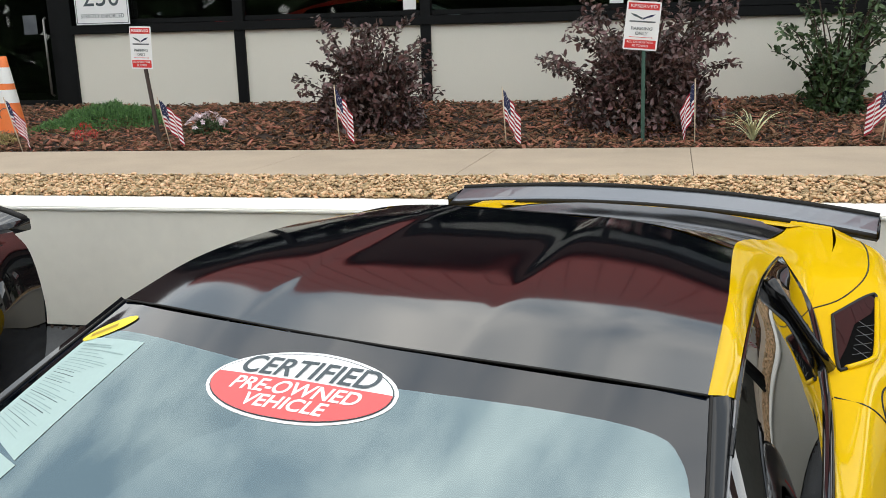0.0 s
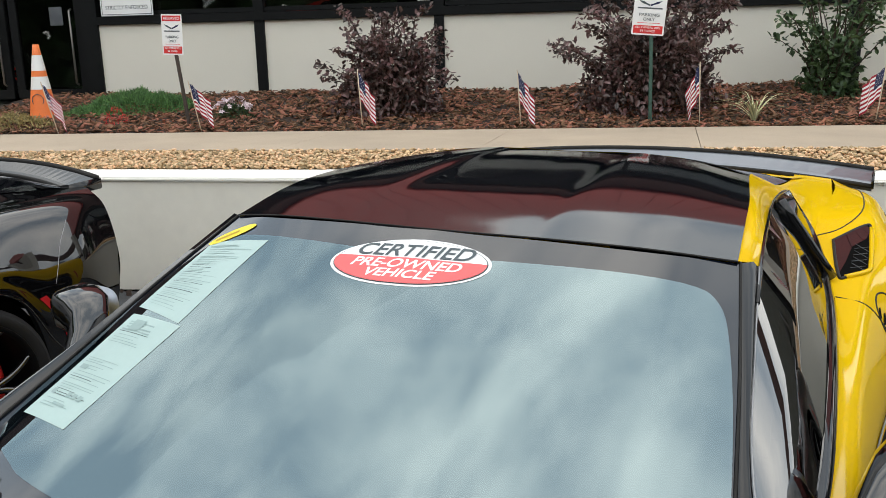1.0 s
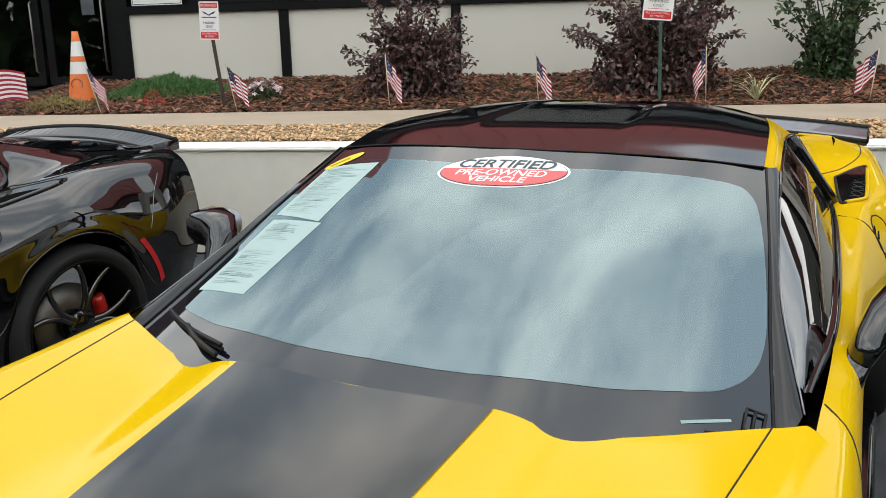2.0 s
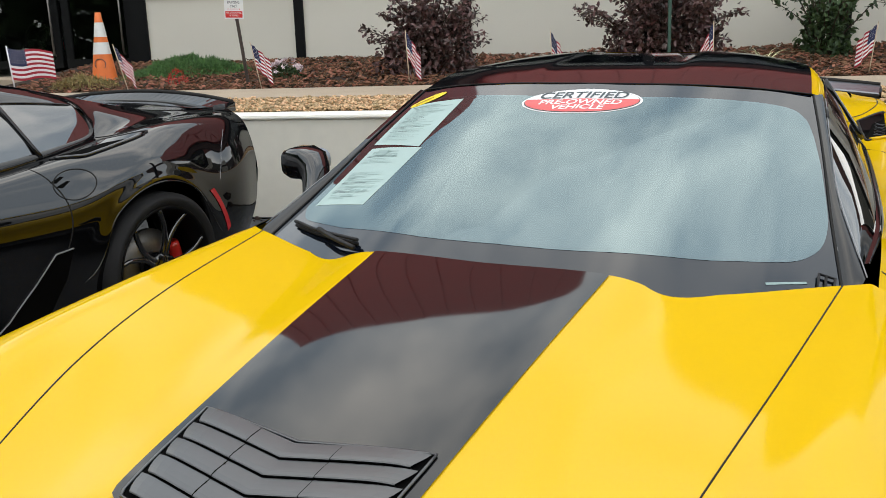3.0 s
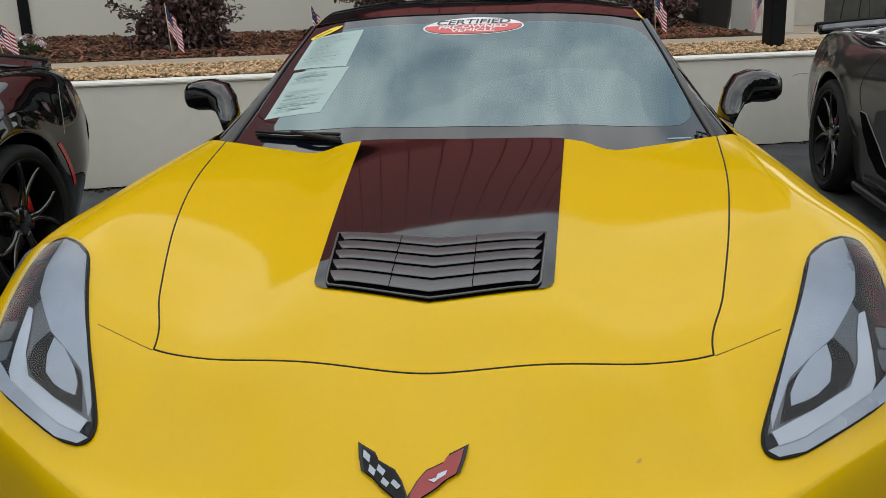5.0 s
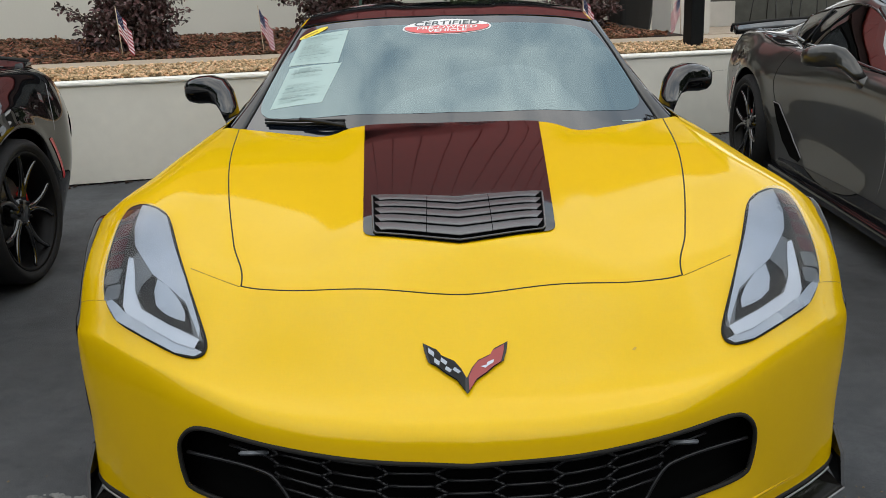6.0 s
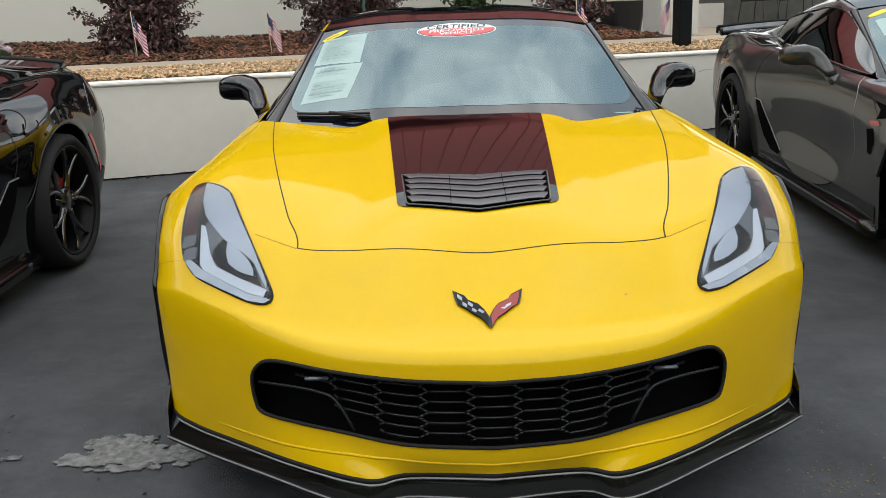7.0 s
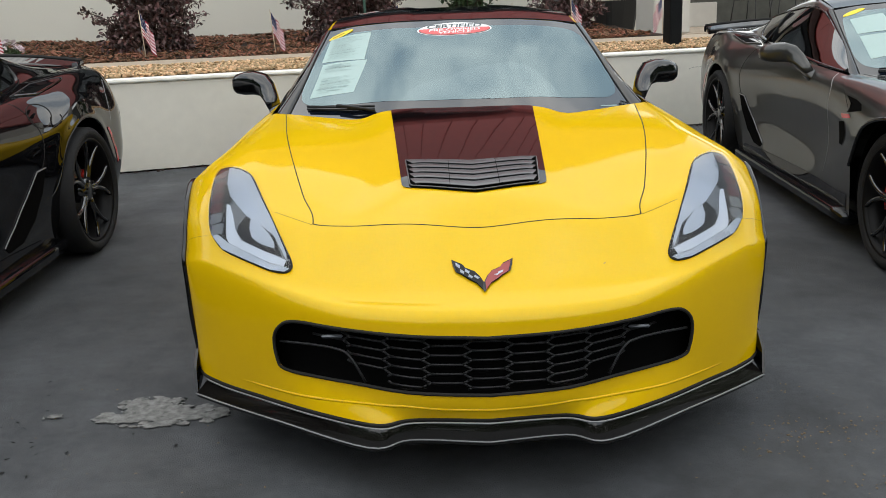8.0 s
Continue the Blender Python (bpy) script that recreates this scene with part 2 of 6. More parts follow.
def cast(tree, start, way):
    """The surface met by a ray; tried again a hair aside where it slips through a seam."""
    for dx in (0.0, 0.0003, -0.0003):
        hit, normal, _, _ = tree.ray_cast(start + Vector((dx, dx * 0.5, 0)), way)
        if hit is not None:
            break
    return hit, normal


def drape(tree, outline, way, off=0.003, cell=0.03, thick=0.0):
    """A sheet cut to an outline and laid on a surface, seen along way. Outline: 3D points near it."""
    way = Vector(way).normalized()
    ax = Vector((1, 0, 0)) if abs(way.x) < 0.9 else Vector((0, 1, 0))
    ax = (ax - way * ax.dot(way)).normalized()
    ay = way.cross(ax)
    flat = [(Vector(p).dot(ax), Vector(p).dot(ay)) for p in outline]
    bm = bmesh.new()
    lo = [min(f[k] for f in flat) for k in (0, 1)]
    hi = [max(f[k] for f in flat) for k in (0, 1)]
    steps = [max(1, math.ceil((hi[k] - lo[k]) / cell)) for k in (0, 1)]
    seen = {}
    for i in range(steps[0]):
        column = clipped(clipped(flat, 0, lo[0] + (hi[0] - lo[0]) * i / steps[0], 1), 0, lo[0] + (hi[0] - lo[0]) * (i + 1) / steps[0], -1)
        for j in range(steps[1]):
            bit = clipped(clipped(column, 1, lo[1] + (hi[1] - lo[1]) * j / steps[1], 1), 1, lo[1] + (hi[1] - lo[1]) * (j + 1) / steps[1], -1)
            ring = []
            for p in bit:
                key = (round(p[0], 6), round(p[1], 6))
                if key not in seen:
                    seen[key] = bm.verts.new((*key, 0))
                if seen[key] not in ring:
                    ring.append(seen[key])
            if len(ring) > 2:
                try:
                    bm.faces.new(ring)
                except ValueError:
                    pass
    bmesh.ops.triangulate(bm, faces=bm.faces[:])
    mid = sum((Vector(p).dot(way) for p in outline), 0.0) / len(outline)
    for v in bm.verts:
        start = ax * v.co.x + ay * v.co.y + way * (mid - 0.6)
        hit, normal = cast(tree, start, way)
        if hit is None:
            hit, normal, _, _ = tree.find_nearest(start + way * 0.6)
        if normal.dot(way) > 0:
            normal = -normal
        v.co = hit + normal * off
    bmesh.ops.recalc_face_normals(bm, faces=bm.faces[:])
    if sum((f.normal.dot(way) * f.calc_area() for f in bm.faces)) > 0:
        bmesh.ops.reverse_faces(bm, faces=bm.faces[:])
    return bm


def on(tree, p, way, off=0.0):
    way = Vector(way).normalized()
    hit, normal = cast(tree, Vector(p) - way * 0.6, way)
    if hit is None:
        hit, normal, _, _ = tree.find_nearest(Vector(p))
    if normal.dot(way) > 0:
        normal = -normal
    return hit + normal * off


def tree_of(*grids):
    bm = bmesh.new()
    for g in grids:
        sheet(g, bm)
    bm.normal_update()
    t = BVHTree.FromBMesh(bm)
    bm.free()
    return t


def ring_on(tree, pts, way, off, step=0.02, closed=True):
    """Points along an outline, close together, on a surface."""
    out = []
    n = len(pts)
    for i in range(n if closed else n - 1):
        a, b = Vector(pts[i]), Vector(pts[(i + 1) % n])
        k = max(1, int((b - a).length / step))
        out += [on(tree, a.lerp(b, t / k), way, off) for t in range(k)]
    if not closed:
        out.append(on(tree, pts[-1], way, off))
    return out


def hull(*grids, **how):
    """A sheet of the car's skin, its faces turned outwards."""
    bm = sheet(*grids, **how)
    bm.normal_update()
    out = sum(f.normal.dot(f.calc_center_median() - Vector((0, min(max(f.calc_center_median().y, 0.9), 4.2), 0.45))) * f.calc_area() for f in bm.faces)
    if out < 0:
        bmesh.ops.reverse_faces(bm, faces=bm.faces[:])
    return bm


# ---- the cars: x across, y from nose to tail, z up ----
AXLE_F, AXLE_R = 1.19, 3.95


def mir(p):
    return (-p[0], p[1], p[2])


def front_rows():
    lip = [(0, 0.232, 0.247), (0.2, 0.256, 0.243), (0.30, 0.252, 0.231), (0.475, 0.352, 0.224), (0.66, 0.507, 0.206), (0.80, 0.62, 0.199), (0.882, 0.705, 0.204), (0.912, 0.82, 0.228)]
    low = [(0, 0.222, 0.31), (0.2, 0.242, 0.31), (0.36, 0.315, 0.31), (0.52, 0.405, 0.315), (0.66, 0.50, 0.325), (0.80, 0.615, 0.335), (0.88, 0.71, 0.338), (0.92, 0.815, 0.34)]
    mid = [(0, 0.236, 0.478), (0.2, 0.256, 0.474), (0.38, 0.32, 0.468), (0.54, 0.415, 0.462), (0.66, 0.50, 0.462), (0.80, 0.61, 0.458), (0.885, 0.71, 0.455), (0.928, 0.833, 0.455)]
    badge = [(0, 0.375, 0.562), (0.2, 0.392, 0.562), (0.39, 0.44, 0.558), (0.535, 0.495, 0.572), (0.66, 0.555, 0.592), (0.80, 0.645, 0.605), (0.89, 0.75, 0.585), (0.938, 0.885, 0.56)]
    edge = [(0, 0.612, 0.664), (0.205, 0.632, 0.683), (0.385, 0.648, 0.674), (0.495, 0.694, 0.6744), (0.64, 0.70, 0.69), (0.80, 0.745, 0.69), (0.905, 0.85, 0.665), (0.945, 0.963, 0.64)]
    vent = [(0, 0.80, 0.748), (0.222, 0.83, 0.75), (0.38, 0.83, 0.719), (0.5433, 0.8583, 0.7265), (0.70, 0.89, 0.768), (0.83, 0.94, 0.768), (0.92, 1.0, 0.725), (0.958, 1.06, 0.692)]
    axle = [(0, 1.05, 0.792), (0.215, 1.06, 0.787), (0.40, 1.06, 0.760), (0.6124, 1.1351, 0.7889), (0.755, 1.12, 0.817), (0.878, 1.15, 0.787), (0.945, 1.17, 0.742), (0.968, 1.19, 0.715)]
    rear = [(0, 1.40, 0.835), (0.25, 1.40, 0.827), (0.43, 1.40, 0.797), (0.6795, 1.4663, 0.8231), (0.80, 1.46, 0.831), (0.895, 1.44, 0.782), (0.943, 1.43, 0.70), (0.958, 1.42, 0.635)]
    cowl = [(0, 1.76, 0.868), (0.293, 1.78, 0.862), (0.46, 1.80, 0.829), (0.7548, 1.9405, 0.8383), (0.825, 1.97, 0.832), (0.89, 1.86, 0.79), (0.93, 1.66, 0.66), (0.945, 1.555, 0.43)]
    brow = [tuple(np.array(m) + (np.array(b) - np.array(m)) * np.array((0.5, 0.20, 0.72))) for m, b in zip(mid, badge)]
    return [lip, low, mid, brow, badge, edge, vent, axle, rear, cowl]


def side_rows():
    """Flank of the car: belt, shoulder, crease, hollow, lower edge, sill."""
    return [
        [(0.825, 1.97, 0.832), (0.89, 1.86, 0.79), (0.93, 1.66, 0.66), (0.939, 1.595, 0.55), (0.945, 1.555, 0.43), (0.925, 1.55, 0.17)],
        [(0.832, 2.35, 0.846), (0.888, 2.30, 0.79), (0.902, 2.20, 0.66), (0.872, 2.16, 0.52), (0.866, 2.15, 0.38), (0.895, 2.15, 0.17)],
        [(0.820, 2.95, 0.866), (0.878, 2.93, 0.81), (0.905, 2.90, 0.68), (0.878, 2.90, 0.52), (0.870, 2.90, 0.38), (0.90, 2.90, 0.17)],
        [(0.774, 3.44, 0.888), (0.868, 3.46, 0.862), (0.945, 3.50, 0.71), (0.942, 3.525, 0.55), (0.928, 3.53, 0.40), (0.905, 3.53, 0.17)],
        [(0.736, 3.70, 0.905), (0.868, 3.74, 0.893), (0.955, 3.735, 0.80), (0.976, 3.72, 0.71), (0.982, 3.71, 0.655), (0.965, 3.70, 0.645)],
        [(0.697, 3.89, 0.926), (0.862, 3.95, 0.917), (0.955, 3.95, 0.85), (0.982, 3.95, 0.78), (0.99, 3.95, 0.735), (0.97, 3.95, 0.728)],
        [(0.700, 4.15, 0.952), (0.862, 4.17, 0.942), (0.955, 4.175, 0.81), (0.977, 4.18, 0.715), (0.982, 4.19, 0.655), (0.965, 4.20, 0.645)],
        [(0.715, 4.40, 0.955), (0.865, 4.37, 0.932), (0.955, 4.36, 0.73), (0.968, 4.36, 0.56), (0.967, 4.36, 0.40), (0.93, 4.355, 0.22)],
        [(0.715, 4.60, 0.952), (0.855, 4.59, 0.912), (0.938, 4.57, 0.73), (0.950, 4.56, 0.56), (0.945, 4.54, 0.42), (0.90, 4.52, 0.25)],
        [(0.69, 4.82, 0.940), (0.80, 4.80, 0.875), (0.868, 4.78, 0.72), (0.880, 4.76, 0.56), (0.875, 4.73, 0.44), (0.83, 4.69, 0.28)],
    ]


def sail_rows():
    return [
        [(0.626, 2.756, 1.153), (0.645, 2.78, 1.145), (0.660, 2.81, 1.130)],
        [(0.596, 3.10, 1.199), (0.623, 3.05, 1.184), (0.645, 3.00, 1.159)],
        [(0.538, 3.54, 1.178), (0.580, 3.50, 1.156), (0.612, 3.43, 1.128)],
        [(0.520, 3.80, 1.129), (0.570, 3.84, 1.098), (0.606, 3.86, 1.072)],
        [(0.512, 3.97, 1.088), (0.585, 3.97, 1.036), (0.655, 3.925, 0.985)],
        [(0.508, 4.10, 1.056), (0.605, 4.07, 1.003), (0.697, 3.89, 0.926)],
        [(0.524, 4.37, 0.988), (0.625, 4.30, 0.966), (0.700, 4.15, 0.952)],
        [(0.545, 4.62, 0.955), (0.64, 4.55, 0.953), (0.715, 4.40, 0.955)],
        [(0.55, 4.85, 0.946), (0.62, 4.84, 0.944), (0.69, 4.82, 0.940)],
    ]


def screen_rows():
    return [
        [(0, 1.69, 0.838), (0.30, 1.70, 0.826), (0.56, 1.74, 0.787), (0.762, 1.93, 0.795)],
        [(0, 2.0, 0.957), (0.29, 2.015, 0.949), (0.54, 2.09, 0.922), (0.716, 2.21, 0.913)],
        [(0, 2.35, 1.085), (0.275, 2.36, 1.078), (0.505, 2.41, 1.055), (0.675, 2.49, 1.036)],
        [(0, 2.66, 1.187), (0.26, 2.67, 1.182), (0.47, 2.705, 1.168), (0.63, 2.76, 1.148)],
    ]


def roof_rows():
    """The lift-out panel: a crowned sheet whose middle sinks between two ridges."""
    out = []
    for y, z, half, dip, sweep in ((2.665, 1.1885, 0.626, 0.0, 0.092), (2.87, 1.2245, 0.612, 0.003, 0.070), (3.08, 1.2400, 0.596, 0.009, 0.030), (3.32, 1.2435, 0.566, 0.009, 0.0), (3.56, 1.2285, 0.538, 0.008, -0.03)):
        out.append([(half * f, y + sweep * f ** 2.2, z - (0.0355 + 4 * max(0.0, y - 2.9) * 0.006) * f ** 3 - dip * sunk) for f, sunk in ((0, 1), (0.20, 1), (0.33, 0.9), (0.44, 0.0), (0.72, 0.0), (1.0, 0.0))])
    return out


def hoop_rows():
    """The dark bar across the car behind the roof panel."""
    return [
        [(0, 3.566, 1.220), (0.22, 3.566, 1.222), (0.41, 3.556, 1.207), (0.538, 3.536, 1.177)],
        [(0, 3.60, 1.212), (0.22, 3.60, 1.213), (0.41, 3.59, 1.199), (0.535, 3.57, 1.171)],
        [(0, 3.64, 1.203), (0.22, 3.64, 1.203), (0.41, 3.63, 1.190), (0.531, 3.61, 1.164)],
    ]


def hatch_rows():
    return [
        [(0, 3.644, 1.200), (0.22, 3.644, 1.199), (0.41, 3.634, 1.186), (0.531, 3.614, 1.161)],
        [(0, 3.83, 1.157), (0.22, 3.83, 1.155), (0.40, 3.82, 1.145), (0.520, 3.81, 1.127)],
        [(0, 4.08, 1.090), (0.22, 4.08, 1.088), (0.39, 4.07, 1.080), (0.508, 4.05, 1.066)],
        [(0, 4.36, 1.023), (0.22, 4.36, 1.021), (0.41, 4.35, 1.008), (0.52, 4.34, 0.994)],
        [(0, 4.80, 0.970), (0.22, 4.79, 0.969), (0.42, 4.76, 0.958), (0.548, 4.70, 0.948)],
    ]


GRILLE = [(0, 0.478), (0.255, 0.481), (0.445, 0.480), (0.535, 0.473), (0.575, 0.449), (0.594, 0.41), (0.589, 0.347), (0.566, 0.321), (0.458, 0.322), (0.338, 0.326), (0.169, 0.326), (0, 0.322)]


def in_outline(x, z, outline):
    inside, j = False, len(outline) - 1
    for i in range(len(outline)):
        (xi, zi), (xj, zj) = outline[i], outline[j]
        if (zi > z) != (zj > z) and x < (xj - xi) * (z - zi) / (zj - zi) + xi:
            inside = not inside
        j = i
    return inside


def wheel(car, x, y, radius, width, side):
    """A tyre, a forked ten-spoke rim, a disc and a red caliper."""
    hub = new("wheel")
    hub.parent = car
    hub.matrix_basis = pose(x, y, radius) @ Matrix.Diagonal((side, 1, 1, 1))
    w, r, ri = width / 2, radius, radius - 0.060
    prof = [(-w * 0.72, ri - 0.012), (-w * 0.95, ri), (-w, ri + 0.03), (-w * 0.97, r - 0.025), (-w * 0.86, r - 0.006), (-w * 0.3, r), (-w * 0.28, r - 0.006), (-w * 0.24, r - 0.006), (-w * 0.22, r),
            (w * 0.22, r), (w * 0.24, r - 0.006), (w * 0.28, r - 0.006), (w * 0.3, r), (w * 0.86, r - 0.006), (w * 0.97, r - 0.025), (w, ri + 0.03), (w * 0.97, ri + 0.012), (w * 0.92, ri), (w * 0.86, ri - 0.012)]
    part("tyre", lathe(prof, 56), M_RUBBER, hub)
    rim = part("rim", lathe([(-w * 0.7, ri - 0.012), (-w * 0.6, ri - 0.035), (w * 0.5, ri - 0.04), (w * 0.78, ri - 0.02), (w * 0.9, ri - 0.002), (w * 0.93, ri - 0.006), (w * 0.90, ri - 0.016), (w * 0.8, ri - 0.022)], 56), M_BARREL, hub)
    for k in range(5):
        for lean in (-1, 1):
            pts = []
            base = math.tau * k / 5
            for f, turn in ((0.05, 0.12), (0.35, 0.16), (0.7, 0.25), (1.0, 0.32)):
                rr = 0.045 + f * (ri - 0.06)
                ang = base + lean * turn * (0.35 + 0.65 * f) + (0.0 if f > 0.1 else lean * 0.12)
                pts.append((w * (0.66 + 0.16 * f), rr * math.cos(ang), rr * math.sin(ang)))
            part("spoke", tube(spline(pts, 4), list(np.linspace(0.016, 0.0095, 13)), 6), M_RIM, rim)
    part("centre_cap", lathe([(w * 0.3, 0.07), (w * 0.72, 0.066), (w * 0.76, 0.05), (w * 0.77, 0.0)], 20), M_RIM, rim)
    for k in range(5):
        a = math.tau * (k + 0.5) / 5
        part("wheel_nut", lathe([(w * 0.66, 0.011), (w * 0.8, 0.01), (w * 0.8, 0.0)], 6), M_BARREL, rim).matrix_basis = pose(0, 0.055 * math.cos(a), 0.055 * math.sin(a))
    part("brake_disc", lathe([(w * 0.1, 0.06), (w * 0.1, 0.17), (w * 0.22, 0.17), (w * 0.22, 0.06)], 40), M_STEEL, hub)
    arc = [(w * 0.24, 0.165 * math.cos(a), 0.165 * math.sin(a)) for a in np.linspace(-0.45, 0.45, 8)]
    part("brake_caliper", tube(arc, 0.032, 8), M_RED, hub, "red brake caliper")
    return hub


def rounded(cx, cy, cz, w, h, n=16, ax=(1, 0, 0), ay=(0, 0, 1), k=3.0):
    """A rounded rectangle of points in the plane of ax and ay."""
    ax, ay, out = Vector(ax).normalized(), Vector(ay).normalized(), []
    for i in range(n):
        a = math.tau * i / n
        c, s = math.cos(a), math.sin(a)
        out.append(tuple(Vector((cx, cy, cz)) + ax * (w / 2 * math.copysign(abs(c) ** (2 / k), c)) + ay * (h / 2 * math.copysign(abs(s) ** (2 / k), s))))
    return out


def skin(rings, bm=None):
    """A closed skin over rings of equal count."""
    bm = bm or bmesh.new()
    vs = [[bm.verts.new(p) for p in r] for r in rings]
    n = len(vs[0])
    for a, b in zip(vs, vs[1:]):
        for k in range(n):
            bm.faces.new((a[k], a[(k + 1) % n], b[(k + 1) % n], b[k]))
    bm.faces.new(vs[0][::-1])
    bm.faces.new(vs[-1])
    bmesh.ops.recalc_face_normals(bm, faces=bm.faces[:])
    return bm


def mirror_pod(car, side, material):
    s = side
    pod = new("wing_mirror")
    pod.parent = car
    ways = [(1.113, 2.578, 0.908, 0.030, 0.030, 0, 1, 2.0), (1.107, 2.574, 0.909, 0.080, 0.066, 0, 1, 2.6), (1.088, 2.562, 0.912, 0.112, 0.094, 0, 1, 3.0), (1.045, 2.545, 0.916, 0.130, 0.110, 0, 1, 4.6),
            (0.990, 2.530, 0.919, 0.130, 0.112, -0.05, 1, 4.6), (0.955, 2.515, 0.910, 0.124, 0.108, -0.40, 0.92, 4.4), (0.928, 2.485, 0.888, 0.118, 0.084, -0.75, 0.66, 4.2), (0.905, 2.445, 0.853, 0.116, 0.066, -0.87, 0.50, 4.2),
            (0.886, 2.405, 0.820, 0.120, 0.058, -0.90, 0.44, 3.0)]
    part("housing", skin([rounded(s * x, y, z, w, h, ax=(0, 1, 0), ay=(s * a, 0, b), k=k) for x, y, z, w, h, a, b, k in ways]), material, pod)
    foot = [(0.886, 2.405, 0.820, 0.116, 0.055), (0.876, 2.385, 0.803, 0.122, 0.060), (0.862, 2.36, 0.778, 0.130, 0.070)]
    part("arm", skin([rounded(s * x, y, z, w, h, ax=(0, 1, 0), ay=(-0.90 * s, 0, 0.44), k=3.0) for x, y, z, w, h in foot]), material, pod)
    part("mirror_glass", skin([rounded(s * 1.01, 2.603, 0.918, 0.14, 0.085, ax=(1, 0, 0)), rounded(s * 1.01, 2.606, 0.918, 0.135, 0.08, ax=(1, 0, 0))]), M_SILVER, pod)


def louvres(car, tree):
    """The hood's black vent: a flat black sheet painted as a shaded well, in a thin frame, five rows of three
    overlapping slats stepped to a point at the front.
    """
    vent = new("hood_vent")
    vent.parent = car
    down = (0, 0.15, -1)
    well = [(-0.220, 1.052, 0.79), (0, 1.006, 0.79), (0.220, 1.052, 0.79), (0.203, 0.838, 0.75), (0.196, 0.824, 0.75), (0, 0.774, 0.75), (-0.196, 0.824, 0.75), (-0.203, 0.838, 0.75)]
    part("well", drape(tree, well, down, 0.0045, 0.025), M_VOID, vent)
    part("frame", tube(ring_on(tree, well, down, 0.0065), 0.0026, 6, closed=True), M_SLAT, vent)
    rows, depth = 5, 0.222
    half = lambda f: 0.200 + 0.016 * f
    place = lambda x, f, lift: on(tree, (x, 0.779 + depth * f + 0.050 * abs(x) / 0.2, 0.78), down, lift)
    for k in range(rows):
        f0, f1 = (k + 0.04) / rows, (k + 0.97) / rows
        profile = ((f0 + 0.010, 0.0080), (f0, 0.0120), (f0 + 0.008, 0.0132), (f0 + 0.05, 0.0130), (f0 + 0.11, 0.0115), (f1, 0.0092))
        for piece in (-1, 0, 1):
            grid = []
            for f, lift in profile:
                if piece == 0:
                    grid.append([place(x, f, lift) for x in np.linspace(-0.0765, 0.0765, 7)])
                    continue
                back = (f - f0) / (f1 - f0)
                reach = half(f) - 0.014 * max(0.0, 1 - back) ** 1.6 - 0.001
                xs = np.linspace(0.0782, reach, 7)
                grid.append([place(piece * x, f, lift + 0.0006 - 0.003 * max(0.0, (i - 4) / 2) ** 2) for i, x in enumerate(xs)][::piece])
            part("slat", sheet(grid), M_SLAT, vent, smooth=False)


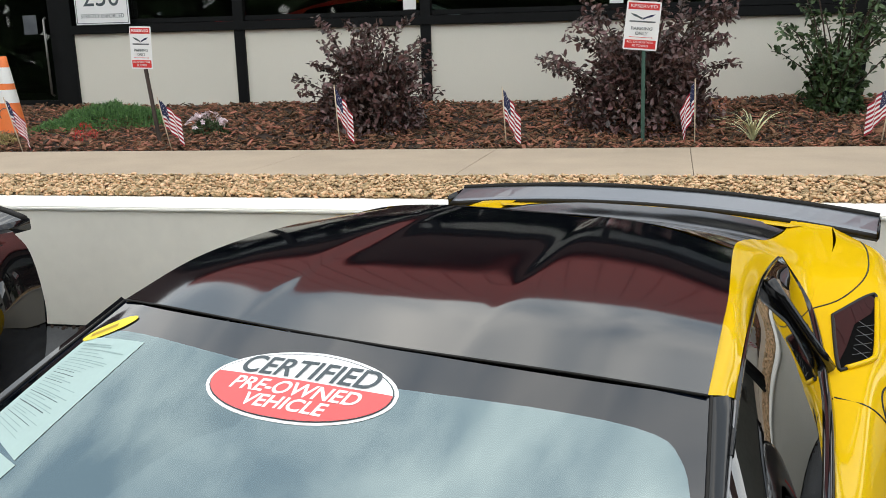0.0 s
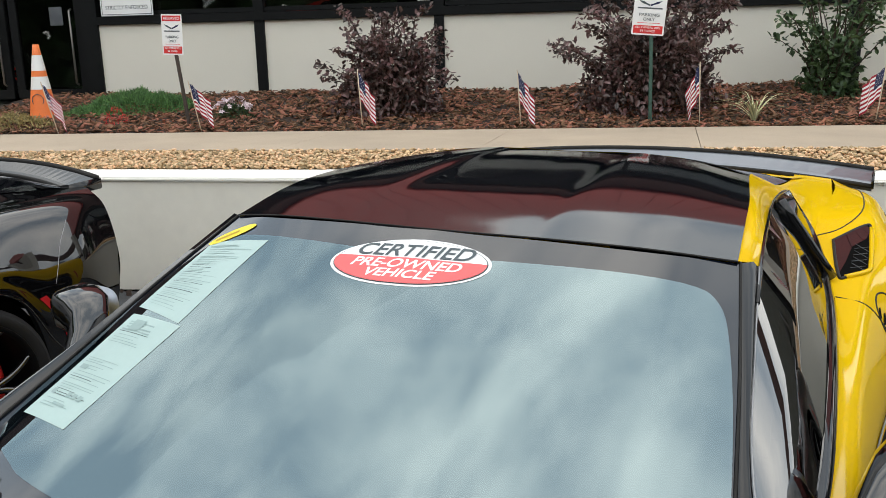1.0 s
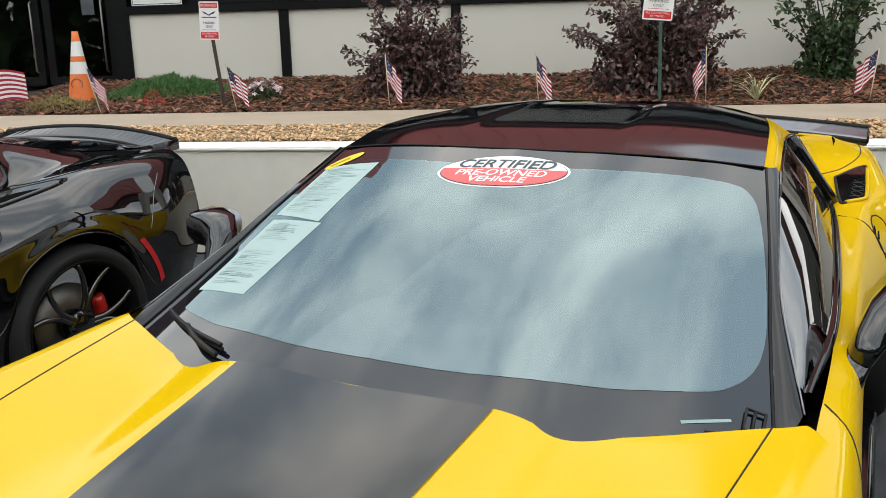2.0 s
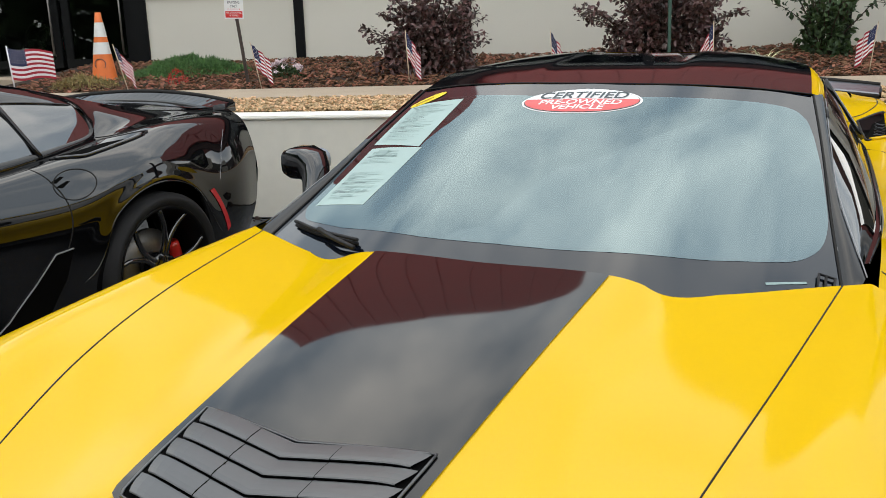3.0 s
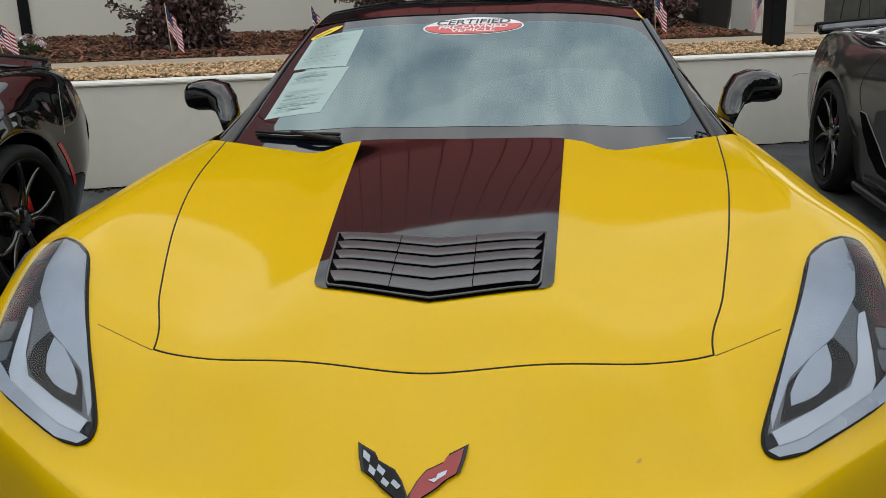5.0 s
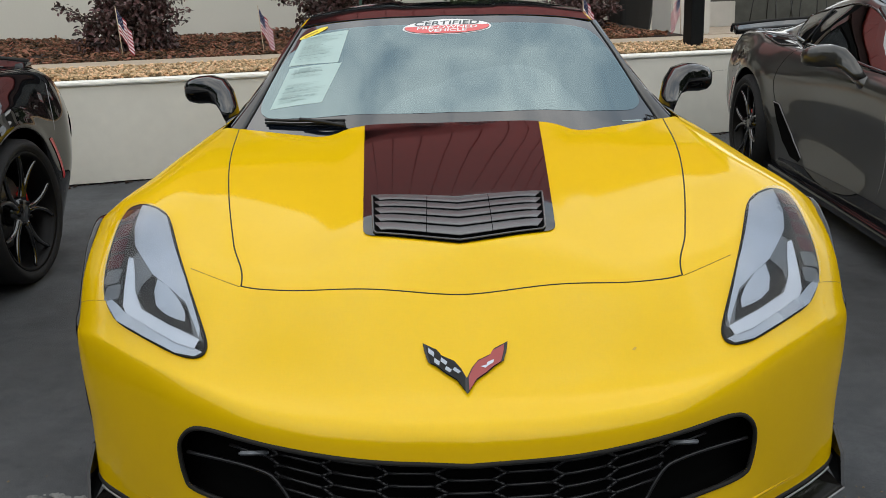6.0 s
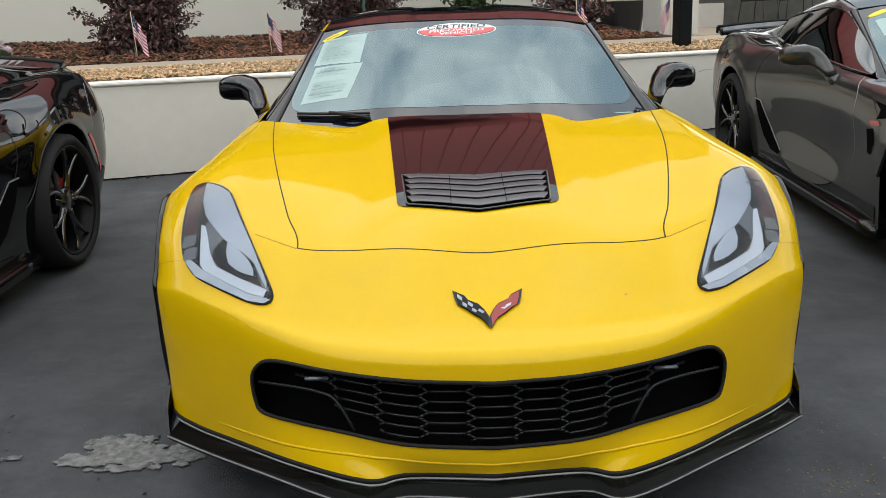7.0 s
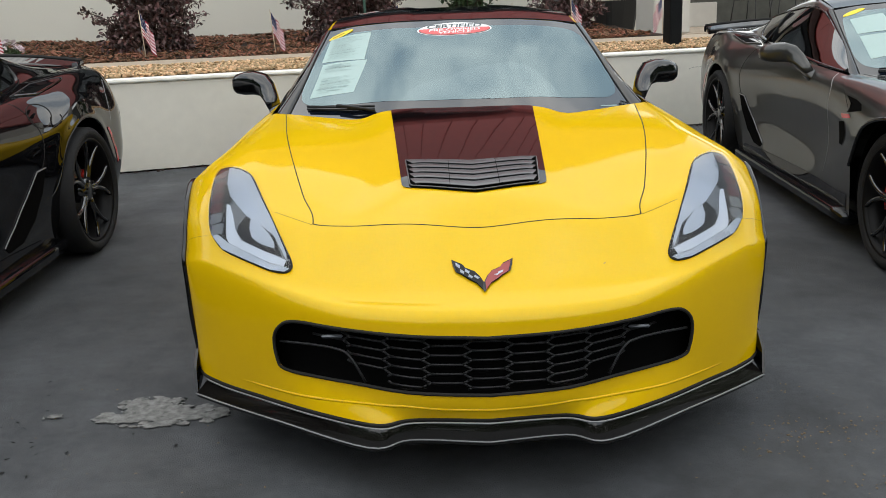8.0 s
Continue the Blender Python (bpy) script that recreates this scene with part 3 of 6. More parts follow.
def headlamp(car, tree, s):
    """A long lamp wrapped over the wing: dark housing, silver panel, light guide, lens cells, clear cover."""
    lamp = new("headlamp")
    lamp.parent = car
    way = (0, 0.75, -0.66)
    o = [(0.560, 0.512, 0.58), (0.542, 0.518, 0.587), (0.541, 0.541, 0.602), (0.574, 0.608, 0.641), (0.664, 0.804, 0.736), (0.711, 0.925, 0.775), (0.747, 0.966, 0.787), (0.799, 1.006, 0.792), (0.832, 1.004, 0.783), (0.835, 0.95, 0.765), (0.830, 0.87, 0.74), (0.823, 0.789, 0.706), (0.808, 0.714, 0.667), (0.788, 0.67, 0.646), (0.755, 0.628, 0.621), (0.682, 0.576, 0.604), (0.603, 0.527, 0.583)]
    S = lambda pts: [(s * x, y, z) for x, y, z in pts]
    # corners rounded off
    o = [tuple(a + (b - a) * f for a, b in zip(p, q)) for i, p in enumerate(o) for q, f in ((o[i - 1], 0.28), (p, 0.0), (o[(i + 1) % len(o)], 0.28))]
    o = [tuple(sum(o[(i + k) % len(o)][c] for k in (-1, 0, 1)) / 3 for c in range(3)) for i in range(len(o))]
    part("housing", drape(tree, S(o), way, 0.004, 0.02), M_LAMPDARK, lamp)
    panel = [(0.796, 0.992, 0.791), (0.753, 0.962, 0.787), (0.715, 0.921, 0.775), (0.668, 0.804, 0.736), (0.618, 0.696, 0.689), (0.562, 0.575, 0.62), (0.560, 0.552, 0.61), (0.605, 0.637, 0.657), (0.645, 0.674, 0.676), (0.695, 0.717, 0.695), (0.732, 0.768, 0.718), (0.762, 0.814, 0.736), (0.784, 0.887, 0.762)]
    part("inner_panel", drape(tree, S(panel), way, 0.0065, 0.02), M_SILVER, lamp, "pale silver reflector panel")
    bowl = [(0.748, 0.800, 0.730), (0.707, 0.734, 0.702), (0.635, 0.668, 0.671), (0.588, 0.628, 0.650), (0.551, 0.548, 0.604), (0.565, 0.546, 0.602), (0.628, 0.582, 0.621), (0.706, 0.635, 0.646), (0.727, 0.684, 0.673), (0.756, 0.778, 0.718)]
    part("projector_bowl", drape(tree, S(bowl), way, 0.006, 0.02), M_LAMPGREY, lamp)
    dark = [(0.695, 0.715, 0.695), (0.60, 0.626, 0.653), (0.573, 0.562, 0.612), (0.635, 0.591, 0.626), (0.692, 0.632, 0.644), (0.716, 0.661, 0.661), (0.714, 0.69, 0.678)]
    part("projector_mask", drape(tree, S(dark), way, 0.0072, 0.02), M_LAMPDARK, lamp)
    eye = [(0.68, 0.701, 0.688), (0.65, 0.675, 0.68), (0.617, 0.639, 0.658), (0.600, 0.612, 0.64), (0.597, 0.59, 0.63), (0.620, 0.598, 0.635), (0.642, 0.611, 0.64), (0.668, 0.636, 0.65), (0.680, 0.67, 0.67)]
    part("projector_lens", drape(tree, S(eye), way, 0.0085, 0.012), M_SILVER, lamp)
    guide = [(0.765, 0.777, 0.718), (0.757, 0.727, 0.692), (0.745, 0.651, 0.648), (0.734, 0.634, 0.636), (0.667, 0.586, 0.616), (0.605, 0.545, 0.598), (0.563, 0.528, 0.591), (0.557, 0.547, 0.605), (0.629, 0.586, 0.625), (0.699, 0.632, 0.645), (0.722, 0.674, 0.668), (0.737, 0.727, 0.696), (0.752, 0.768, 0.716)]
    part("light_guide", drape(tree, S(guide), way, 0.0095, 0.015), M_LAMPWHITE, lamp, "white light guide strip")
    chin = [(0.800, 0.700, 0.662), (0.788, 0.672, 0.647), (0.755, 0.629, 0.622), (0.682, 0.577, 0.604), (0.603, 0.528, 0.583), (0.560, 0.513, 0.581), (0.545, 0.520, 0.588), (0.562, 0.530, 0.591), (0.605, 0.545, 0.598), (0.667, 0.586, 0.616), (0.734, 0.634, 0.636), (0.760, 0.66, 0.648)]
    part("lower_trim", drape(tree, S(chin), way, 0.0075, 0.02), M_SILVER, lamp)
    cells = [(0.812, 0.946, 0.775), (0.808, 0.885, 0.752), (0.802, 0.828, 0.732), (0.797, 0.778, 0.709), (0.790, 0.733, 0.688), (0.780, 0.693, 0.665)]
    for k, c in enumerate(cells):
        w, h = 0.023, 0.024 - 0.001 * k
        quad = [(c[0] + w * a, c[1] + h * b, c[2] + 0.5 * h * b) for a, b in ((-0.8, -0.9), (-0.4, -1), (0.5, -1), (0.8, -0.7), (0.8, 0.7), (0.5, 0.95), (-0.6, 0.95), (-0.8, 0.7))]
        part("lens_cell", drape(tree, S(quad), way, 0.0075, 0.012), M_AMBER if k < 4 else M_LAMPGREY, lamp)
    part("cover", drape(tree, S(o), way, 0.013, 0.02), M_LENS, lamp, "clear lamp cover").visible_shadow = False
    rim = ring_on(tree, S(o), way, 0.003)
    part("seal", tube(rim, 0.0030, 6, closed=True), M_SHUT, lamp)


def flat_on(tree, me, origin, right, way, name, material, parent, off, up=None):
    """Lays a flat mesh (x right, y up) on a surface."""
    right, way = Vector(right).normalized(), Vector(way).normalized()
    up = Vector(up).normalized() if up else right.cross(way).normalized()
    bm = bmesh.new()
    bm.from_mesh(me)
    bmesh.ops.triangulate(bm, faces=bm.faces[:])
    for v in bm.verts:
        p = Vector(origin) + right * v.co.x + up * v.co.y
        v.co = on(tree, p, way, off)
    bmesh.ops.remove_doubles(bm, verts=bm.verts[:], dist=0.00005)
    return part(name, bm, material, parent, smooth=False)


def oval(w, h, n=40):
    return [(w * math.cos(math.tau * k / n), h * math.sin(math.tau * k / n)) for k in range(n)]


def screen_things(car, tree):
    """What is stuck to the windscreen's outside and inside: oval sticker, price sheets, small yellow oval."""
    way = (0, 0.35, -1)
    c, right, up = Vector((0.0, 2.538, 1.147)), Vector((1, 0.05, 0.01)).normalized(), Vector((0, 0.94, 0.33)).normalized()
    P = lambda pts: [c + right * x + up * y for x, y in pts]
    sticker = new("sticker")
    sticker.parent = car
    tagged(sticker, "oval red and white sticker on the windscreen")
    part("ground", drape(tree, P(oval(0.183, 0.086)), way, 0.0015, 0.02), M_WHITE, sticker)
    part("ring", drape(tree, P(oval(0.176, 0.0800)), way, 0.0022, 0.02), M_INK, sticker)
    part("field", drape(tree, P(oval(0.1735, 0.0780)), way, 0.0029, 0.02), M_WHITE, sticker)
    low = [(x, min(y, 0.012)) for x, y in oval(0.1735, 0.0780, 80)]
    low = [p for i, p in enumerate(low) if p[1] < 0.012 or low[i - 1][1] < 0.012 or low[(i + 1) % 80][1] < 0.012]
    part("red_field", drape(tree, P(low), way, 0.0036, 0.02), M_SIGNPINK, sticker)
    for text, y, size, width, m in (("CERTIFIED", 0.036, 0.062, 0.268, M_INK), ("PRE-OWNED", -0.012, 0.043, 0.248, M_WHITE), ("VEHICLE", -0.047, 0.040, 0.160, M_WHITE)):
        me = letters(text, size, 0.0, bold=0.0009)
        xs = [v.co.x for v in me.vertices]
        k = width / (max(xs) - min(xs))
        for v in me.vertices:
            v.co.x = v.co.x * k + 0.12 * v.co.y
            v.co.y += y
        flat_on(tree, me, c, right, way, "lettering", m, sticker, 0.0043, up)
    # two pale sheets on the passenger side
    for quad in ([(-0.614, 2.635, 1.108), (-0.41, 2.60, 1.137), (-0.43, 2.305, 1.03), (-0.64, 2.40, 1.01)], [(-0.632, 2.375, 1.0), (-0.415, 2.295, 1.03), (-0.465, 2.02, 0.91), (-0.668, 2.085, 0.885)]):
        q = [Vector(p) for p in quad]
        sheet_ = new("price_sheet")
        sheet_.parent = car
        tagged(sheet_, "pale green printed sheet behind the windscreen")
        at = lambda u, v: (q[0] * (1 - u) + q[1] * u) * (1 - v) + (q[3] * (1 - u) + q[2] * u) * v
        part("paper", drape(tree, q, way, 0.0015, 0.03), M_PAPER, sheet_)
        r = random.Random(quad[0][1])
        first = quad[0][1] > 2.5
        v = 0.07
        while v < 0.93:
            h = r.choice((0.004, 0.005, 0.007)) if v > 0.16 else 0.012
            if not (0.30 < v < 0.42 and not first):
                a, b = (r.uniform(0.08, 0.14), r.uniform(0.45, 0.9))
                line = [at(a, v), at(b, v), at(b, v + h), at(a, v + h)]
                part("print_line", drape(tree, line, way, 0.0022, 0.05), r.choice((M_INKGREY, M_INKGREY, M_INKGREY, M_INKGREY, M_INK)), sheet_)
            v += r.uniform(0.018, 0.04)
        if not first:
            for a, b, v0, v1 in ((0.22, 0.44, 0.05, 0.15), (0.12, 0.28, 0.52, 0.56), (0.10, 0.20, 0.76, 0.80), (0.46, 0.54, 0.755, 0.80), (0.58, 0.66, 0.755, 0.80), (0.70, 0.78, 0.755, 0.80), (0.36, 0.62, 0.855, 0.875)):
                part("print_block", drape(tree, [at(a, v0), at(b, v0), at(b, v1), at(a, v1)], way, 0.003, 0.05), M_INKGREY, sheet_)
    c2 = Vector((-0.565, 2.655, 1.128))
    r2, u2 = Vector((0.90, 0.43, 0.2)).normalized(), Vector((-0.43, 0.8, 0.3)).normalized()
    part("yellow_oval", drape(tree, [c2 + r2 * x + u2 * y for x, y in oval(0.066, 0.024, 28)], way, 0.0024, 0.02), M_STICKYEL, car, "small yellow oval sticker")
    part("yellow_oval_print", drape(tree, [c2 + r2 * x + u2 * y for x, y in ((-0.045, -0.006), (0.02, -0.006), (0.02, 0.006), (-0.045, 0.006))], way, 0.0032, 0.02), M_DRYINK, car)


def screen_field():
    """The clear field of the windscreen inside its dark border."""
    right = [(0.0, 1.835, 0.89), (0.02, 1.835, 0.89), (0.21, 1.846, 0.89), (0.43, 1.90, 0.88), (0.527, 1.942, 0.87), (0.638, 2.002, 0.86), (0.682, 2.05, 0.865), (0.704, 2.10, 0.875), (0.711, 2.16, 0.89), (0.706, 2.24, 0.925), (0.676, 2.42, 1.01), (0.640, 2.57, 1.08), (0.612, 2.63, 1.10), (0.57, 2.65, 1.12), (0.45, 2.632, 1.13), (0.25, 2.59, 1.148), (0.02, 2.565, 1.15), (0.0, 2.565, 1.15)]
    right = [tuple(p) for p in spline(right[1:-1], 3)]
    return right + [(-x, y, z) for x, y, z in right[::-1]]


def wiper(car, tree):
    way = (0, 0.35, -1)
    w = new("wiper")
    w.parent = car
    blade = [on(tree, p, way, 0.018) for p in spline([(-0.66, 1.985, 0.84), (-0.56, 1.915, 0.85), (-0.46, 1.86, 0.86), (-0.36, 1.815, 0.865)], 5)]
    part("blade", tube(blade, 0.0055, 6), M_PLASTIC, w)
    part("rubber", tube([on(tree, p, way, 0.006) for p in blade], 0.005, 5), M_RUBBER, w)
    arm = [on(tree, p, way, o) for p, o in (((-0.36, 1.79, 0.86), 0.012), ((-0.44, 1.83, 0.86), 0.024), ((-0.52, 1.89, 0.86), 0.024))]
    part("arm", tube(spline([tuple(p) for p in arm], 4), 0.007, 6), M_PLASTIC, w)


def emblem(car, tree):
    """Crossed flags on the nose, as plain shapes: a silver and dark wing, a red wing."""
    em = new("nose_emblem")
    em.parent = car
    way = (0, 0.72, -0.7)
    c, up = Vector((0.0, 0.42, 0.585)), Vector((0, 0.86, 0.42)).normalized()
    P = lambda pts: [c + Vector((1, 0, 0)) * x + up * y for x, y in pts]
    wing = [(0.0, -0.066), (0.0, -0.026), (0.0105, 0.0), (0.023, 0.019), (0.050, 0.035), (0.0555, 0.048), (0.084, 0.066), (0.080, 0.0415), (0.073, 0.016), (0.0555, 0.003), (0.0405, -0.013), (0.018, -0.032)]
    for s, m in ((-1, M_LAMPDARK), (1, M_EMBLEMRED)):
        part("wing_rim", drape(tree, P([(s * x * 1.03, y * 1.03) for x, y in wing]), way, 0.005, 0.02), M_CARBON, em)
        part("wing", drape(tree, P([(s * (x * 0.90 + 0.0035), y * 0.90 - 0.001) for x, y in wing]), way, 0.007, 0.02), m, em)
    top, low = ((0.010, -0.012), (0.076, 0.054)), ((0.022, -0.024), (0.074, 0.022))
    at = lambda a, b: tuple((top[0][k] + (top[1][k] - top[0][k]) * a) * (1 - b) + (low[0][k] + (low[1][k] - low[0][k]) * a) * b for k in (0, 1))
    for i in range(5):
        for j in range(2):
            if (i + j) % 2 == 0:
                quad = [at((i + u) / 5, (j + v) / 2) for u, v in ((0.04, 0.06), (0.96, 0.06), (0.96, 0.94), (0.04, 0.94))]
                part("check", drape(tree, P([(-x, y) for x, y in quad]), way, 0.0085, 0.02), M_SILVER, em)
    part("bow_tie", drape(tree, P([(0.028, 0.000), (0.040, 0.004), (0.042, 0.011), (0.056, 0.018), (0.054, 0.010), (0.042, 0.001), (0.038, -0.004)]), way, 0.0085, 0.02), M_LAMPWHITE, em)


def build_car(m, paint, label, spoiler_paint, roof_paint, stripe=True, detail=False, blade_half=0.84):
    car = empty("car", m, label, "car", "parked sports cars")
    gap = M_SHUT
    NU, NV = (16, 12) if detail else (8, 6)
    front = net(front_rows(), NU, NV)
    side = net(side_rows(), NU, NV)
    sail = net(sail_rows(), NU, NV)
    screen = net(screen_rows(), 24, 20) if detail else net(screen_rows(), 8, 8)
    roof = net(roof_rows(), 8, 8)
    hatch = net(hatch_rows(), 8, 8)
    hoop = net(hoop_rows(), 4, 8)
    front[5 * NU:, :3 * NV + 1] = smoothed(front[5 * NU:, :3 * NV + 1], 30 if detail else 7)
    both = mirrored(front)
    mask = lambda c: not in_outline(abs(c.x) * 0.995, 0.4 + (c.z - 0.4) * 0.985, GRILLE) or c.y > 0.62
    e = 5 * NU
    # front bumper, hood, wings
    fine = (36, 28) if detail else (NU, NV)
    bumper = mirrored(net(front_rows(), *fine)[: 5 * fine[0] + 1])
    part("front_bumper", hull(bumper, keep=mask), paint, car)
    hood = both[e:, len(both[0]) // 2 - 3 * NV: len(both[0]) // 2 + 3 * NV + 1]
    part("hood", hull(hood), paint, car)
    wing = front[e:, 3 * NV:]
    part("front_wing", hull(wing), paint, car)
    part("front_wing", hull(flipped(wing)), paint, car)
    part("body_side", hull(side), paint, car)
    part("body_side", hull(flipped(side)), paint, car)
    part("rear_pillar", hull(sail), paint, car)
    part("rear_pillar", hull(flipped(sail)), paint, car)
    tree = tree_of(both)
    # gaps round the hood
    for s in (1, -1):
        line = [(s * p[0], p[1], p[2]) for p in front[e:, 3 * NV]]
        part("panel_gap", tube([on(tree, p, (0, 0, -1), -0.0004) for p in line], 0.0021, 5), gap, car)
    line = np.array(hood[0])
    for k in range(40):
        line[1:-1] = (line[:-2] + 2 * line[1:-1] + line[2:]) / 4
    part("panel_gap", tube([on(tree, tuple(p), (0, 0.5, -1), -0.0004) for p in line], 0.0020, 5), gap, car)
    for s in (1, -1):
        for seam in ([(0.925, 0.835, 0.60), (0.90, 0.79, 0.61), (0.803, 0.689, 0.651)], [(0.615, 0.735, 0.706), (0.56, 0.71, 0.695), (0.497, 0.687, 0.678)]):
            part("panel_gap", tube([on(tree, (s * x, y, z), (0, 0.75, -0.66), -0.0006) for x, y, z in spline(seam, 5)], 0.0012, 5), M_SHUT_Y if paint is M_YELLOW else gap, car)
    # glass, roof, hatch
    stree_glass = tree_of(mirrored(screen))
    part("windscreen_border", hull(mirrored(screen)), M_FRIT, car, "dark printed border of the windscreen").visible_shadow = False
    field = screen_field()
    part("windscreen", drape(stree_glass, field, (0, 0.35, -1), 0.0009, 0.055), M_WIND, car, "windscreen mirroring a bright clouded sky").visible_shadow = False
    wiper(car, stree_glass)
    emblem(car, tree)
    if detail:
        screen_things(car, stree_glass)
        # small spot of darker, browner yellow on the nose
        chip = [(0.340, 0.480, 0.59), (0.344, 0.478, 0.59), (0.348, 0.482, 0.59), (0.350, 0.488, 0.59), (0.347, 0.491, 0.59), (0.342, 0.485, 0.59)]
        part("brownish_spot", drape(tree, chip, (0, 0.72, -0.7), 0.0012, 0.02), M_SPOT, car, "small brownish spot on the yellow paint")
        part("number_strip", drape(stree_glass, [(0.605, 1.905, 0.83), (0.685, 1.955, 0.83), (0.682, 1.962, 0.83), (0.602, 1.912, 0.83)], (0, 0.35, -1), 0.001, 0.03), M_INKGREY, car, "pale strip behind the windscreen's lower corner")
        up = Vector((0, 0.1, 0.045))
        foot = [on(stree_glass, p, (0, 0.35, -1), 0.004) for p in ((0.705, 1.945, 0.83), (0.738, 1.955, 0.82))]
        post = [foot[0], foot[0] + up * 0.45, foot[1] + up * 0.4, foot[1]]
        part("washer_clip", tube(post, 0.0035, 6, closed=True), M_PLASTIC, car, "small black clip at the windscreen's corner")
        part("washer_clip", tube([foot[0].lerp(foot[1], 0.45), (foot[0].lerp(foot[1], 0.45)) + up * 0.44], 0.003, 6), M_PLASTIC, car)
        part("washer_lead", tube([on(stree_glass, p, (0, 0.35, -1), 0.004) for p in ((0.645, 1.905, 0.83), (0.67, 1.915, 0.83), (0.70, 1.935, 0.83))], 0.002, 5), M_PLASTIC, car)
    else:
        for quad in ([(-0.60, 2.58, 1.09), (-0.42, 2.56, 1.12), (-0.44, 2.34, 1.03), (-0.62, 2.40, 1.01)], [(-0.62, 2.37, 1.0), (-0.43, 2.31, 1.03), (-0.47, 2.08, 0.92), (-0.65, 2.12, 0.9)]):
            part("price_sheet", drape(stree_glass, quad, (0, 0.35, -1), 0.002, 0.04), M_PAPER, car, "pale green printed sheet behind the windscreen")
        part("yellow_oval", drape(stree_glass, [(-0.55 + 0.066 * x, 2.65 + 0.024 * y + 0.02 * x, 1.13) for x, y in oval(1, 1, 24)], (0, 0.35, -1), 0.002, 0.03), M_STICKYEL, car, "small yellow oval sticker")
    part("roof_panel", hull(mirrored(roof)), roof_paint, car)
    part("roof_hoop", hull(mirrored(hoop)), roof_paint, car)
    part("rear_glass", hull(mirrored(hatch)), M_ROOF, car)
    head_line = mirrored(roof)[0]
    part("roof_seal", tube([tuple(p + np.array((0, -0.0015, -0.0008))) for p in head_line], 0.0024, 6), M_SHUT, car)
    part("roof_seal", tube([tuple(p + np.array((0, 0, 0.001))) for p in mirrored(hatch)[0]], 0.003, 6), M_SHUT, car)
    for s in (1, -1):
        flip = (lambda g: g) if s > 0 else flipped
        belt = spline([(0.80, 2.10, 0.838), (0.830, 2.40, 0.848), (0.823, 2.80, 0.862), (0.795, 3.26, 0.880), (0.769, 3.48, 0.889), (0.737, 3.70, 0.903), (0.697, 3.885, 0.926), (0.653, 3.92, 0.985), (0.606, 3.87, 1.070)], 6)
        top = spline([(0.738, 2.10, 0.870), (0.70, 2.44, 1.003), (0.662, 2.80, 1.127), (0.635, 3.14, 1.152), (0.613, 3.43, 1.126), (0.608, 3.60, 1.110), (0.606, 3.75, 1.090), (0.606, 3.83, 1.077), (0.605, 3.87, 1.070)], 6)
        bow = np.array((0.010, 0, 0.004))
        glass = np.stack([belt, belt * 0.67 + top * 0.33 + bow, belt * 0.33 + top * 0.67 + bow, top], 1)
        part("side_window", hull(flip(glass)), M_TINT, car)
        out = np.array((0.010, 0, 0.006))
        strip = np.stack([belt + np.array((0.003, 0, -0.004)), belt * 0.97 + top * 0.03 + out, belt * 0.90 + top * 0.10 + out, belt * 0.88 + top * 0.12], 1)
        part("window_moulding", hull(flip(strip)), M_CARBON, car, "glossy black moulding under the side glass")
        bar = [(s * (p[0] + 0.012), p[1], p[2] + 0.004) for p in (belt[26] * (1 - f) + top[26] * f for f in np.linspace(0.02, 0.98, 6))]
        part("window_divider", tube(bar, 0.017 if detail else 0.009, 8), M_CARBON, car)
        part("window_seal", tube([(s * (p[0] + 0.002), p[1], p[2] + 0.002) for p in top[10:]], 0.005, 6), M_CARBON, car)
        edge = screen[:, -1]
        rail = spline([(0.80, 2.02, 0.835), (0.725, 2.30, 0.955), (0.69, 2.55, 1.045), (0.661, 2.79, 1.134)], 8)
        inner = np.array([edge[int(round(k * (len(edge) - 1) / (len(rail) - 1)))] for k in range(len(rail))])
        mid = (rail + inner) / 2 + np.array((0.008, -0.004, 0.010))
        part("windscreen_pillar", hull(flip(np.stack([inner, mid, rail], 1))), M_CARBON, car)
        part("pillar_seam", tube([(s * (p[0] + 0.001), p[1], p[2] + 0.002) for p in inner], 0.0028, 6), M_SHUT, car)
        part("pillar_trim", tube([(s * (p[0] + 0.002), p[1], p[2] + 0.002) for p in rail], 0.0018, 6), M_EDGE, car, "thin bright trim along the windscreen pillar")
        mirror_pod(car, s, M_BLACK if paint is not M_GREY else M_GREY)
        # air scoop behind the window, its shaded depth painted as a flat black sheet
        stree = tree_of(flip(side), flip(sail))
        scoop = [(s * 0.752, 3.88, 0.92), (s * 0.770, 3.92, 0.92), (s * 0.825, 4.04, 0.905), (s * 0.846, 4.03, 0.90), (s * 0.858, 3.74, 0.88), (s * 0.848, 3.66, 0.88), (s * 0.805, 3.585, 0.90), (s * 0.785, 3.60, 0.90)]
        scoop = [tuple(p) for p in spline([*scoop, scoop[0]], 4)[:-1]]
        part("scoop_shade", drape(stree, scoop, (-s * 0.25, 0, -1), 0.003, 0.03), M_VOID, car)
        part("scoop_rim", tube(ring_on(stree, scoop, (-s * 0.25, 0, -1), 0.002), 0.005, 6, closed=True), M_PLASTIC, car)
        lid = [on(stree, (s * x, y, 0.94), (-s * 0.2, 0, -1), 0.0) for x, y in spline([(0.70, 3.90), (0.77, 4.00), (0.818, 4.18), (0.815, 4.45), (0.79, 4.70)], 5)]
        part("panel_gap", tube(lid, 0.0025, 5), gap, car)
